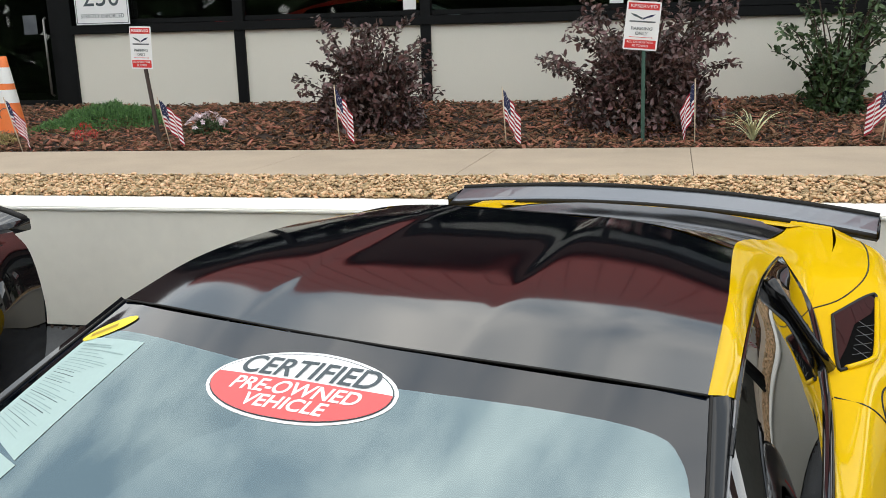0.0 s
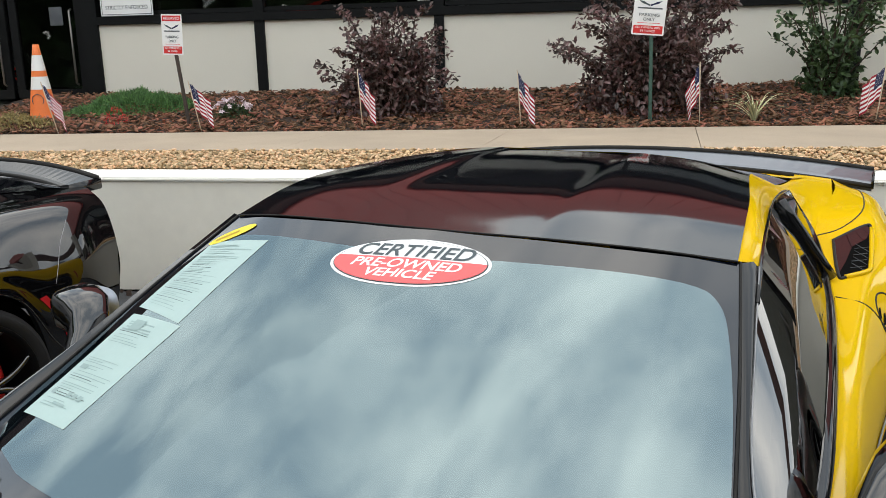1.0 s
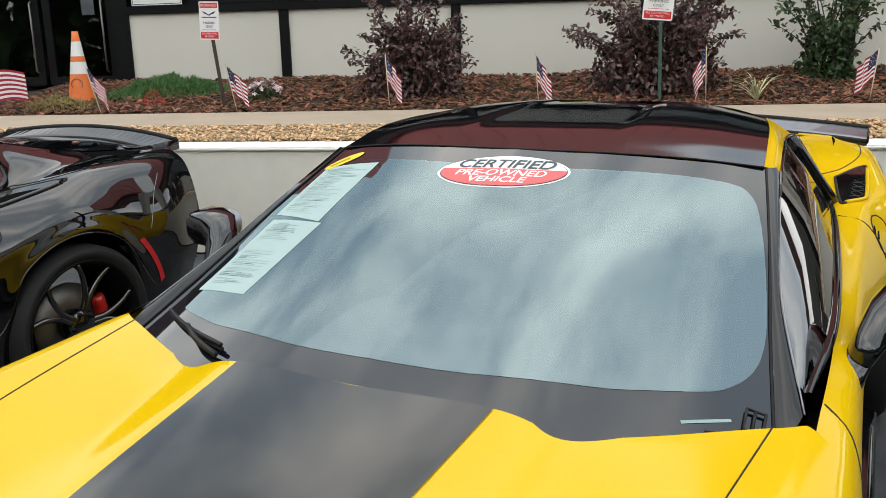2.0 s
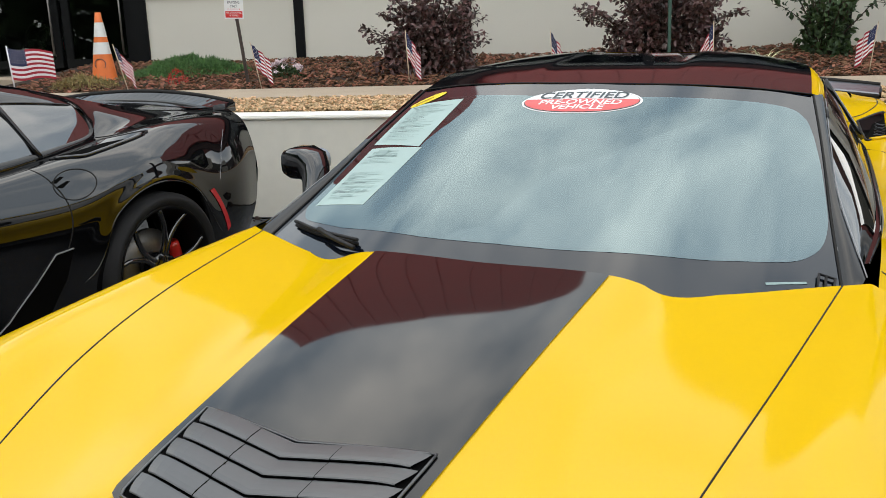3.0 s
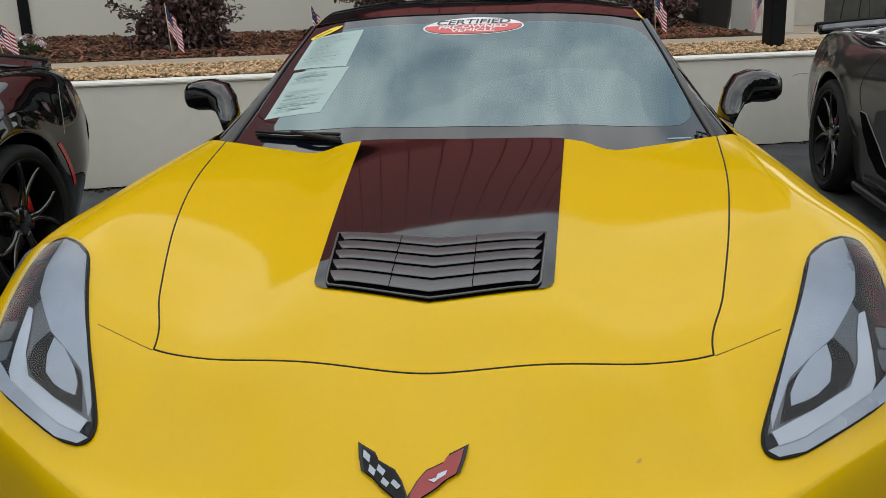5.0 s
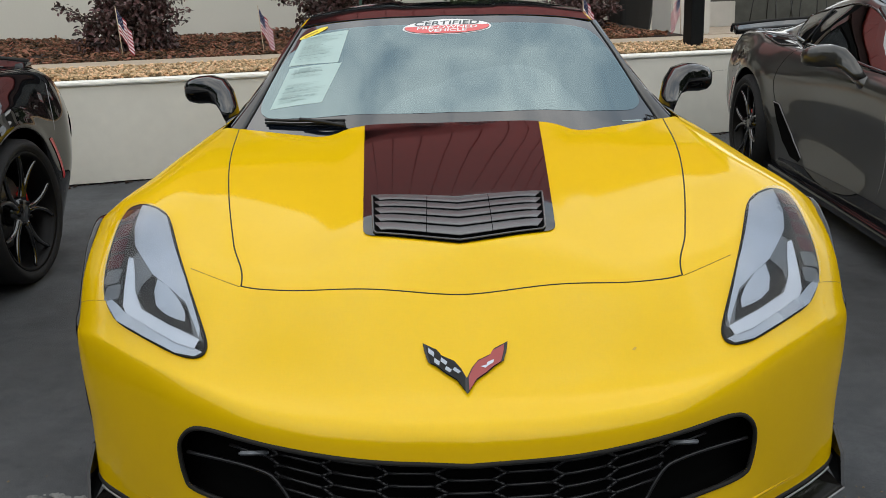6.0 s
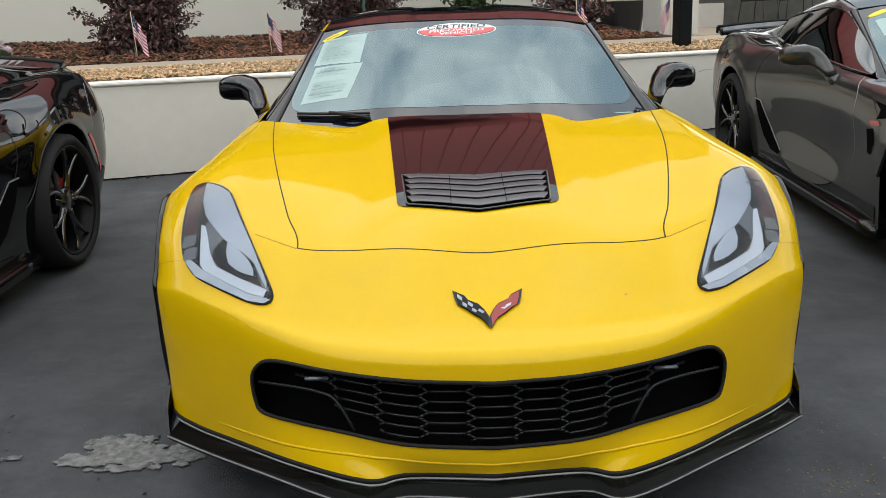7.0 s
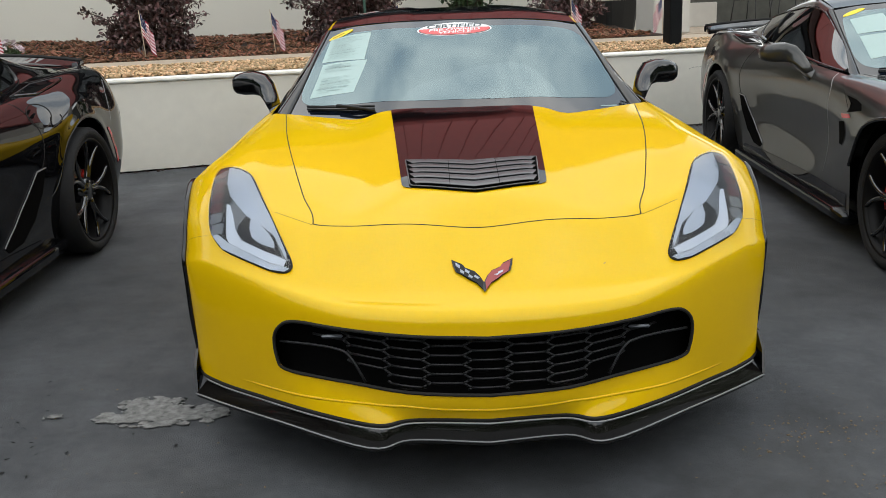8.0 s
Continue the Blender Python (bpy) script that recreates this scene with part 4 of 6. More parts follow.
        # lip of the scoop, rear side marker, fuel flap
        lip = ring_on(stree, scoop[12:25], (-s * 0.25, 0, -1), 0.004, closed=False)
        throat = [scoop[0], scoop[4], scoop[8], scoop[12], (s * 0.838, 3.93, 0.90), (s * 0.806, 3.84, 0.91), (s * 0.796, 3.70, 0.90), scoop[28]]
        part("scoop_throat", drape(stree, throat, (-s * 0.25, 0, -1), 0.0042, 0.03), M_CARBON, car, "glossy black throat of the air scoop")
        if detail:
            for k in range(4):
                for a, b in (((0.812, 3.66 + 0.055 * k), (0.850, 3.70 + 0.055 * k)), ((0.812, 3.70 + 0.055 * k), (0.852, 3.66 + 0.055 * k))):
                    part("scoop_mesh", tube([on(stree, (s * p[0], p[1], 0.9), (-s * 0.25, 0, -1), 0.0048) for p in (a, b)], 0.0009, 4), M_LAMPGREY, car)
        part("scoop_lip", tube(lip, 0.007, 8), paint, car)
        mark = [(s * 0.96, 3.95 + r * math.cos(a), 0.34 + r * math.sin(a)) for r, a in [(0.440, b) for b in np.linspace(0.15, 0.72, 7)] + [(0.468, b) for b in np.linspace(0.68, 0.18, 7)]]
        part("side_marker", drape(stree, mark, (-s, 0, 0), 0.003, 0.03), M_MARKER, car, "red side marker lamp")
        tailseam = [on(stree, (s * 0.95, y, z), (-s * 0.9, 0, -0.45), 0.0) for y, z in spline([(4.52, 0.91), (4.45, 0.82), (4.40, 0.72), (4.37, 0.655)], 6)]
        # on the black car the seam's edge highlight is painted in bright
        part("panel_gap", tube(tailseam, 0.0016, 5), M_EDGE if paint is M_BLACK else gap, car)
        if s > 0:
            flap = [(0.98, 3.565 + 0.095 * math.cos(t), 0.850 + 0.078 * math.sin(t)) for t in np.linspace(0, math.tau, 28, endpoint=False)]
            for y0, z0 in ((3.485, 0.862), (3.50, 0.832)):
                slot = [(0.95, y0 + a, z0 + b) for a, b in ((-0.022, 0.004), (0.035, 0.020), (0.050, 0.014), (0.006, -0.008))]
                # the slit's dark inside, painted as a flat black sheet
                part("flank_slot", drape(stree, slot, (-0.8, 0, -0.6), 0.002, 0.03), M_VOID, car)
            part("fuel_flap_gap", tube([on(stree, p, (-0.8, 0, -0.6), 0.0) for p in flap], 0.0028, 5, closed=True), gap, car)
        # vent behind the front wheel, notch and duct as flat sheets painted shade-black, sill, arch lips
        wtree = tree_of(flip(side), flip(sail), flip(front))
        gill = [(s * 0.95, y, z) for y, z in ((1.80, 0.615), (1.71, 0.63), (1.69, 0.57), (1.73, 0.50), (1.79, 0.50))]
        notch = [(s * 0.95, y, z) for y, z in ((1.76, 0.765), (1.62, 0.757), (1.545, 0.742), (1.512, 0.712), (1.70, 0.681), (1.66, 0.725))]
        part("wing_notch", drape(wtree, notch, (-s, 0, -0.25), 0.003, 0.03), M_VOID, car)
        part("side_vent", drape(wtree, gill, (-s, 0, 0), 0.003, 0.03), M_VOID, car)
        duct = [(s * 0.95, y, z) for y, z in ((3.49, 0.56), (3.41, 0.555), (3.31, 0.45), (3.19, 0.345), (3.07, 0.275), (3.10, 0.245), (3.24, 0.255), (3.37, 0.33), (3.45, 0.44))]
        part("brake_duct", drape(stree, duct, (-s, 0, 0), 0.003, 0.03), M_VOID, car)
        # highlight on the duct's upper and front edge, painted as a pale bar
        part("duct_glint", tube(ring_on(stree, duct[:5], (-s, 0, 0), 0.004, closed=False), 0.003, 6), M_EDGE, car, "painted highlight along the brake duct's edge")
        badge = [(s * 0.95, y, z) for y, z in ((1.775, 0.660), (1.66, 0.672), (1.63, 0.655), (1.745, 0.640))]
        part("side_badge", drape(wtree, badge, (-s, 0, 0), 0.004, 0.03), M_MARKER, car, "small red badge on the wing vent")
        panel = [(s * 0.95, y, z) for y, z in ((1.60, 0.27), (1.80, 0.255), (2.5, 0.245), (3.1, 0.235), (3.40, 0.22), (3.46, 0.175), (1.60, 0.175))]
        part("sill_panel", drape(stree, panel, (-s, 0, 0), 0.004, 0.06), M_CARBON, car, "glossy black lower sill")
        sill = [rounded(s * 0.915, y, 0.15, 0.10, 0.07) for y in np.linspace(1.56, 3.55, 14)]
        part("side_skirt", skin(sill), M_CARBON, car)
        arch_f = [tuple(p) for p in front[:, -1]]
        part("arch_lip", tube([(s * (p[0] + 0.005), p[1] + 0.004, p[2]) for p in arch_f], 0.010, 8), M_CARBON, car, "black moulding round the wheel arch")
        arch_r = [tuple(p) for p in side[3 * NU: 7 * NU + 1, 4 * NV]]
        part("arch_lip", tube([(s * (p[0] - 0.002), p[1], p[2]) for p in arch_r], 0.004, 6), paint, car)
        # wheel wells, coloured near-black for the shade inside the arches
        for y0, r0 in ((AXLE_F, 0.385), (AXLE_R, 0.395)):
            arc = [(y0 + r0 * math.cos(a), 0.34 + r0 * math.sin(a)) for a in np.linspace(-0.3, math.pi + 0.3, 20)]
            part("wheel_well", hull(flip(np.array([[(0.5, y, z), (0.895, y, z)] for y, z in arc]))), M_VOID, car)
        door = [(0.84, 2.085, 0.834), (0.90, 2.0, 0.76), (0.905, 2.0, 0.60), (0.90, 2.04, 0.30)]
        # on the grey car this gap is a painted pale highlight
        part("door_gap", tube([on(stree, (s * x, y, z), (-s, 0, 0), -0.001) for x, y, z in spline(door, 6)], 0.003, 5), M_EDGE if paint is M_GREY else gap, car)
        door = [(0.84, 3.43, 0.885), (0.885, 3.47, 0.83), (0.925, 3.50, 0.74), (0.93, 3.49, 0.62), (0.925, 3.43, 0.48)]
        part("door_gap", tube([on(stree, (s * x, y, z), (-s, 0, 0), -0.001) for x, y, z in spline(door, 6)], 0.0035, 5), gap, car)
        wheel(car, s * 0.785, AXLE_F, 0.33, 0.275, s)
        wheel(car, s * 0.828, AXLE_R, 0.344, 0.335, s)
        headlamp(car, tree, s)
    # tail
    edge = [(0.69, 4.82, 0.940), (0.80, 4.80, 0.875), (0.868, 4.78, 0.72), (0.880, 4.76, 0.56), (0.83, 4.69, 0.28)]
    inset = [(0.32, 4.94, 0.93), (0.37, 4.93, 0.85), (0.40, 4.91, 0.70), (0.40, 4.88, 0.55), (0.38, 4.81, 0.30)]
    tail = [[mir(p) for p in edge], [mir(p) for p in inset], inset, edge]
    part("rear_bumper", hull(net(tail, 6, 6)), paint, car)
    deck = [[(-0.555, 4.69, 0.956), (0, 4.79, 0.968), (0.555, 4.69, 0.956)], [(-0.60, 4.76, 0.948), (0, 4.86, 0.957), (0.60, 4.76, 0.948)], [(-0.67, 4.81, 0.937), (0, 4.95, 0.933), (0.67, 4.81, 0.937)]]
    part("rear_deck", hull(net(deck, 6, 10)), paint, car)
    # rear spoiler: a curved blade with upright ends
    rings = []
    for x in np.linspace(-blade_half, blade_half, 29):
        k = (x / blade_half) ** 2
        yb, zb = 4.985 - 0.05 * k, 1.0 - 0.042 * k
        yf, zf = 4.88 - 0.10 * k, 0.962 - 0.034 * k
        rings.append([(x, yf, zf), (x, yf + 0.02, zf + 0.010), (x, yb - 0.01, zb + 0.006), (x, yb, zb), (x, yb - 0.005, zb - 0.03), (x, yf + 0.03, zf - 0.03)])
    blade = part("rear_spoiler", skin(rings), spoiler_paint, car, "glossy black rear spoiler", smooth=False)
    part("lip", tube([(r[3][0], r[3][1] - 0.004, r[3][2] + 0.006) for r in rings], 0.013, 6), M_SHUT, blade)
    part("lip", tube([(r[0][0], r[0][1], r[0][2] - 0.004) for r in rings], 0.010, 6), M_SHUT, blade)
    for s in (-1, 1):
        bm = box((0.010, 0.18, 0.05), (s * (blade_half + 0.002), 4.86, 0.937), 0.004)
        part("end_plate", bm, M_CARBON, blade)
    # folded crease along the bumper's lower lip
    if detail:
        low = [p for p in both[0] if abs(p[0]) < 0.80]
        rise = lambda x: 0.030 + 0.014 * math.exp(-((x - 0.30) / 0.14) ** 2) + 0.010 * x
        part("lip_crease", tube([on(tree, (p[0], p[1], p[2] + rise(abs(p[0]))), (0, 1, 0), -0.0022) for p in low], [0.0045 * min(1.0, (0.81 - abs(p[0])) / 0.15) for p in low], 8), paint, car)
    # front splitter with end fins
    path = spline([(0, 0.235, 0.178), (0.21, 0.262, 0.178), (0.325, 0.238, 0.172), (0.592, 0.41, 0.170), (0.78, 0.545, 0.165), (0.885, 0.63, 0.160)], 6)
    inner = spline([(0, 0.275, 0.228), (0.21, 0.30, 0.226), (0.315, 0.285, 0.217), (0.55, 0.44, 0.205), (0.74, 0.60, 0.190), (0.85, 0.72, 0.190)], 6)
    g = mirrored(np.stack([path - np.array((0, -0.01, 0.016)), path, inner, inner + np.array((0, 0.03, 0.075))], 0))
    split = part("front_splitter", hull(g, flip=False), M_SPLIT, car, "glossy black front splitter")
    part("splitter_edge", tube([tuple(p) for p in mirrored(path[None])[0]], 0.0024, 6), M_EDGE, split)
    part("splitter_bead", tube([tuple(p + np.array((0, -0.009, -0.007))) for p in both[0][NV + 4: -NV - 4]], 0.0026, 5), M_EDGE, split)
    part("splitter_gasket", tube([tuple(p + np.array((0, 0.002, -0.002))) for p in both[0][NV: -NV]], 0.006, 6), M_SHUT, split)
    for s in (-1, 1):
        bm = bmesh.new()
        fin = [(s * 0.888, 0.632, 0.155), (s * 0.898, 0.675, 0.225), (s * 0.905, 0.745, 0.262), (s * 0.915, 0.82, 0.25), (s * 0.915, 0.82, 0.15)]
        a = [bm.verts.new(p) for p in fin]
        b = [bm.verts.new((p[0] - s * 0.008, p[1], p[2])) for p in fin]
        bm.faces.new(a)
        bm.faces.new(b[::-1])
        for i in range(5):
            j = (i + 1) % 5
            bm.faces.new((a[i], b[i], b[j], a[j]))
        bmesh.ops.recalc_face_normals(bm, faces=bm.faces[:])
        part("end_fin", bm, M_CARBON, split, smooth=False)
    # underside and cabin
    part("floor_pan", box((1.5, 3.4, 0.04), (0, 2.75, 0.17), 0.01), M_VOID, car)
    part("dashboard", hull(mirrored(net([[(0, 1.80, 0.84), (0.4, 1.84, 0.83), (0.70, 2.05, 0.81)], [(0, 2.2, 0.86), (0.4, 2.2, 0.86), (0.72, 2.22, 0.82)], [(0, 2.42, 0.80), (0.4, 2.42, 0.80), (0.74, 2.42, 0.78)], [(0, 2.45, 0.4), (0.4, 2.45, 0.4), (0.78, 2.45, 0.4)]], 5, 6))), M_DASH, car)
    for s in (-1, 1):
        part("seat", skin([rounded(s * 0.36, 2.95, 0.40, 0.46, 0.16, ax=(1, 0, 0), ay=(0, 1, 0)), rounded(s * 0.36, 3.08, 0.75, 0.44, 0.13, ax=(1, 0, 0), ay=(0, 1, 0)), rounded(s * 0.36, 3.16, 0.95, 0.26, 0.10, ax=(1, 0, 0), ay=(0, 1, 0)), rounded(s * 0.36, 3.19, 1.06, 0.22, 0.07, ax=(1, 0, 0), ay=(0, 1, 0))]), M_DASH, car)
    part("cabin_floor", box((1.5, 1.9, 0.03), (0, 3.1, 0.36)), M_DASH, car)
    part("cabin_back", box((1.3, 0.03, 0.5), (0, 3.45, 0.62)), M_DASH, car)
    ring = [(0.36 + 0.17 * math.cos(a), 2.50 - 0.05 * math.sin(a), 0.79 + 0.16 * math.sin(a)) for a in np.linspace(0, math.tau, 20, endpoint=False)]
    part("steering_wheel", tube(ring, 0.014, 6, closed=True), M_DASH, car)
    # grille: well with its shade painted near-black, hexagon-like mesh of bars, trim
    grille = new("grille")
    grille.parent = car
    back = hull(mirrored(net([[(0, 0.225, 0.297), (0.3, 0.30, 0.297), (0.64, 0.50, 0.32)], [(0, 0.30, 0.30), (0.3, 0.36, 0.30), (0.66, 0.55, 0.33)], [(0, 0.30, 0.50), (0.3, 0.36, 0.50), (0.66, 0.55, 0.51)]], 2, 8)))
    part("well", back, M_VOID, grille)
    face = lambda x, z: on(tree, (x, 0.3, z), (0, 1, 0), -0.028)
    room = lambda x, z: in_outline(abs(x), z, GRILLE) and abs(x) < (0.50 if z > 0.418 else 0.36 + 0.7 * (z - 0.32))
    for k in range(7):
        for a in range(-4, 5):
            z = 0.332 + 0.0262 * k + (0.0131 if a % 2 else 0.0)
            xs = np.linspace(a * 0.112 - 0.044, a * 0.112 + 0.044, 4)
            if not (room(xs[0], z) and room(xs[-1], z)):
                continue
            part("bar", tube([face(x, z) for x in xs], 0.0034, 5), M_GRILLE, grille)
            for x, way in ((xs[0], -1), (xs[-1], 1)):
                for rise in (-0.0131, 0.0131):
                    if room(x + way * 0.012, z + rise * 0.5):
                        part("bar", tube([face(x, z), face(x + way * 0.012, z + rise * 0.5)], 0.0034, 5), M_GRILLE, grille)
    outline = [(x, z) for x, z in GRILLE] + [(-x, z) for x, z in GRILLE[-2:0:-1]]
    part("trim", tube([on(tree, (x, 0.3, z), (0, 1, 0), 0.0) for x, z in spline([*outline, outline[0]], 4)[:-1]], 0.005, 6, closed=True), M_SHUT, grille)
    for s in (-1, 1):
        duct = spline([(s * 0.58, 0.402), (s * 0.479, 0.415), (s * 0.411, 0.417), (s * 0.374, 0.403), (s * 0.332, 0.333)], 4)
        part("duct_edge", tube([on(tree, (x, 0.3, z), (0, 1, 0), -0.006) for x, z in duct], 0.0038, 6), M_GRILLE, grille)
        part("tow_cover", box((0.058, 0.010, 0.009), on(tree, (s * 0.42, 0.3, 0.452), (0, 1, 0), -0.008), 0.003), M_LAMPGREY, grille)
    if stripe:
        side_line = [(0.293, 1.778, 0.862), (0.230, 0.865, 0.75), (0.228, 0.845, 0.75), (0.222, 0.830, 0.75), (0.208, 0.820, 0.75)]
        base = [(0, 1.755, 0.868), *side_line, (0, 0.768, 0.745), *[mir(p) for p in side_line[::-1]]]
        part("hood_stripe", drape(tree, base, (0, 0, -1), 0.003, 0.02), M_STRIPE, car, "satin black stripe on the hood")
        louvres(car, tree)
    return car, tree, screen


# ---- setting ----


def asphalt_mat():
    """Sealed asphalt: broad stains, dusty drifts, fine grain and scattered pale stone specks."""
    m, n, l, b = nodes_of("asphalt")
    co = n.new("ShaderNodeTexCoord")

    def tex(scale, detail, rough=0.55):
        t = n.new("ShaderNodeTexNoise")
        t.inputs["Scale"].default_value, t.inputs["Detail"].default_value, t.inputs["Roughness"].default_value = scale, detail, rough
        l.new(co.outputs["Object"], t.inputs["Vector"])
        return t.outputs["Fac"]

    def ramp(value, lo, hi, a, c):
        r = n.new("ShaderNodeMapRange")
        r.inputs["From Min"].default_value, r.inputs["From Max"].default_value = lo, hi
        r.inputs["To Min"].default_value, r.inputs["To Max"].default_value = a, c
        l.new(value, r.inputs["Value"])
        return r.outputs["Result"]

    def times(a, c, op="MULTIPLY"):
        x = n.new("ShaderNodeMath")
        x.operation = op
        l.new(a, x.inputs[0])
        l.new(c, x.inputs[1])
        return x.outputs[0]

    value = times(ramp(tex(0.7, 8, 0.65), 0.3, 0.7, 0.60, 1.42), ramp(tex(5.0, 6), 0.3, 0.7, 0.74, 1.26))
    value = times(value, ramp(tex(28.0, 5, 0.7), 0.3, 0.7, 0.80, 1.2))
    value = times(value, ramp(tex(300.0, 3, 0.7), 0.3, 0.7, 0.62, 1.42))
    cell = n.new("ShaderNodeTexVoronoi")
    cell.inputs["Scale"].default_value = 75.0
    l.new(co.outputs["Object"], cell.inputs["Vector"])
    near = ramp(cell.outputs["Distance"], 0.10, 0.18, 1.0, 0.0)
    sep = n.new("ShaderNodeSeparateColor")
    l.new(cell.outputs["Color"], sep.inputs["Color"])
    rare = ramp(sep.outputs["Red"], 0.93, 0.96, 0.0, 1.0)
    drift = ramp(tex(1.6, 4, 0.7), 0.52, 0.66, 0.0, 0.8)
    speck = times(times(near, rare), drift)
    mix = n.new("ShaderNodeMix")
    mix.data_type = "RGBA"
    mix.inputs["B"].default_value = (0.34, 0.34, 0.33, 1)
    tint = n.new("ShaderNodeMix")
    tint.data_type, tint.blend_type = "RGBA", "MULTIPLY"
    tint.inputs["Factor"].default_value = 1.0
    tint.inputs["A"].default_value = (0.050, 0.053, 0.058, 1)
    l.new(value, tint.inputs["B"])
    l.new(tint.outputs["Result"], mix.inputs["A"])
    l.new(speck, mix.inputs["Factor"])
    l.new(mix.outputs["Result"], b.inputs["Base Color"])
    l.new(ramp(tex(2.2, 5), 0.3, 0.7, 0.55, 0.85), b.inputs["Roughness"])
    bump = n.new("ShaderNodeBump")
    bump.inputs["Strength"].default_value, bump.inputs["Distance"].default_value = 0.5, 0.01
    l.new(tex(220.0, 4, 0.6), bump.inputs["Height"])
    l.new(bump.outputs["Normal"], b.inputs["Normal"])
    return m


M_ASPHALT = asphalt_mat()
M_PATCH = mat("worn_aggregate", (0.19, 0.19, 0.185), rough=0.9, vary=0.7, scale=40, fine=300, bump=0.6, bump_scale=160)
M_GRIT = mat("pale_grit", (0.55, 0.55, 0.53), rough=0.8, vary=0.2, random_tint=0.4)
M_WALL = mat("rendered_concrete", (0.74, 0.71, 0.63), rough=0.85, vary=0.07, scale=1.3, fine=12, bump=0.05, bump_scale=90)
M_CAP = mat("white_painted_cap", (0.86, 0.84, 0.78), rough=0.7, vary=0.05, bump=0.1)
M_WALK = mat("pavement_concrete", (0.42, 0.338, 0.252), rough=0.9, vary=0.12, scale=2.5, bump=0.2, bump_scale=200)
M_GRAVEL = mat("river_gravel", (0.56, 0.385, 0.215), rough=0.6, vary=0.2, scale=20, random_tint=0.5)
M_GRIT = mat("tan_sand", (0.20, 0.14, 0.08), rough=0.95, vary=0.4, scale=20, fine=120, bump=0.6, bump_scale=120)
M_SOIL = mat("dark_soil", (0.030, 0.016, 0.010), rough=0.95, vary=0.4, scale=8, fine=60, bump=0.8, bump_scale=50)
M_MULCH = mat("bark_mulch", (0.185, 0.088, 0.045), rough=0.85, vary=0.4, fine=60, bump=0.3, bump_scale=90, random_tint=0.85)
M_PANEL = mat("cream_render_panel", (0.68, 0.655, 0.575), rough=0.85, vary=0.05, scale=0.8, bump=0.1, bump_scale=80)
M_FRAME = mat("black_window_frame", (0.006, 0.0065, 0.007), rough=0.45, vary=0.2, spec=0.15)
M_REDROOF = mat("maroon_metal_roof", (0.30, 0.034, 0.026), rough=0.45, vary=0.15)
M_SOFFIT = mat("shaded_fascia_brown", (0.060, 0.026, 0.022), rough=0.7)
M_GLASS = pane_mat("shop_window_glass", (0.60, 0.63, 0.60), ior=1.5)
# the dimness indoors is put into this dark colour
M_INSIDE = mat("painted_interior_dimness", (0.075, 0.078, 0.068), rough=0.8, vary=0.3)
M_LEAF_P = mat("purple_leaf", (0.105, 0.060, 0.054), rough=0.34, vary=0.2, random_tint=0.8)
M_LEAF_G = mat("green_leaf", (0.045, 0.085, 0.028), rough=0.5, vary=0.2, random_tint=0.5)
M_JUNIPER = mat("juniper_needles", (0.075, 0.175, 0.045), rough=0.6, vary=0.2, random_tint=0.5)
M_STRAW = mat("variegated_grass_blade", (0.52, 0.52, 0.30), rough=0.6, vary=0.2, random_tint=0.4)
M_DRYLEAF = mat("yellow_green_leaf", (0.30, 0.24, 0.09), rough=0.6, vary=0.3, random_tint=0.5)
M_BARK = mat("shrub_bark", (0.06, 0.04, 0.03), rough=0.9, vary=0.4, bump=0.4)
M_FLOWER_R = mat("red_petal", (0.50, 0.03, 0.02), rough=0.6, random_tint=0.4)
M_FLOWER_W = mat("pale_pink_petal", (0.70, 0.58, 0.62), rough=0.6, random_tint=0.2)
M_FLAGRED = mat("flag_red_cloth", (0.34, 0.018, 0.036), rough=0.8, vary=0.08)
M_FLAGWHITE = mat("flag_white_cloth", (0.74, 0.72, 0.74), rough=0.8, vary=0.05)
M_FLAGBLUE = mat("flag_blue_cloth", (0.016, 0.022, 0.075), rough=0.8, vary=0.1)
M_WOOD = mat("pale_wood_stick", (0.55, 0.44, 0.32), rough=0.7, vary=0.15)
M_CONE = mat("orange_cone_rubber", (0.80, 0.19, 0.04), rough=0.5, vary=0.1)
M_REFLECT = mat("white_reflective_band", (0.78, 0.78, 0.76), rough=0.35, vary=0.05)
M_GREENPOST = mat("green_steel_post", (0.035, 0.085, 0.065), rough=0.5, vary=0.2)
M_BROWNPOST = mat("dark_rusty_post", (0.05, 0.035, 0.028), rough=0.6, vary=0.3)
M_COLUMN = mat("white_column_paint", (0.60, 0.58, 0.53), rough=0.7, vary=0.05)
M_SEAT = mat("dark_patio_metal", (0.02, 0.02, 0.02), rough=0.5)


def slab(name, u0, u1, v0, v1, z0, z1, material, label, category="structure", bevel=0.0):
    ob = part(name, box((u1 - u0, v1 - v0, z1 - z0), ((u0 + u1) / 2, (v0 + v1) / 2, (z0 + z1) / 2), bevel), material, None, smooth=False)
    ob.matrix_basis = SITE
    return tagged(ob, label, category, kind="structure")


def stuff(name, verts, faces, material, label, category, m=SITE, smooth=False, parent=None):
    me = bpy.data.meshes.new(name)
    me.from_pydata([tuple(v) for v in verts], [], [tuple(f) for f in faces])
    me.materials.append(material)
    if smooth:
        me.polygons.foreach_set("use_smooth", [True] * len(me.polygons))
    ob = new(name, me)
    if parent is None:
        ob.matrix_basis = m
        return tagged(ob, label, category, kind="stuff")
    ob.parent = parent
    return tagged(ob, label, kind="stuff")


rng = np.random.default_rng(7)


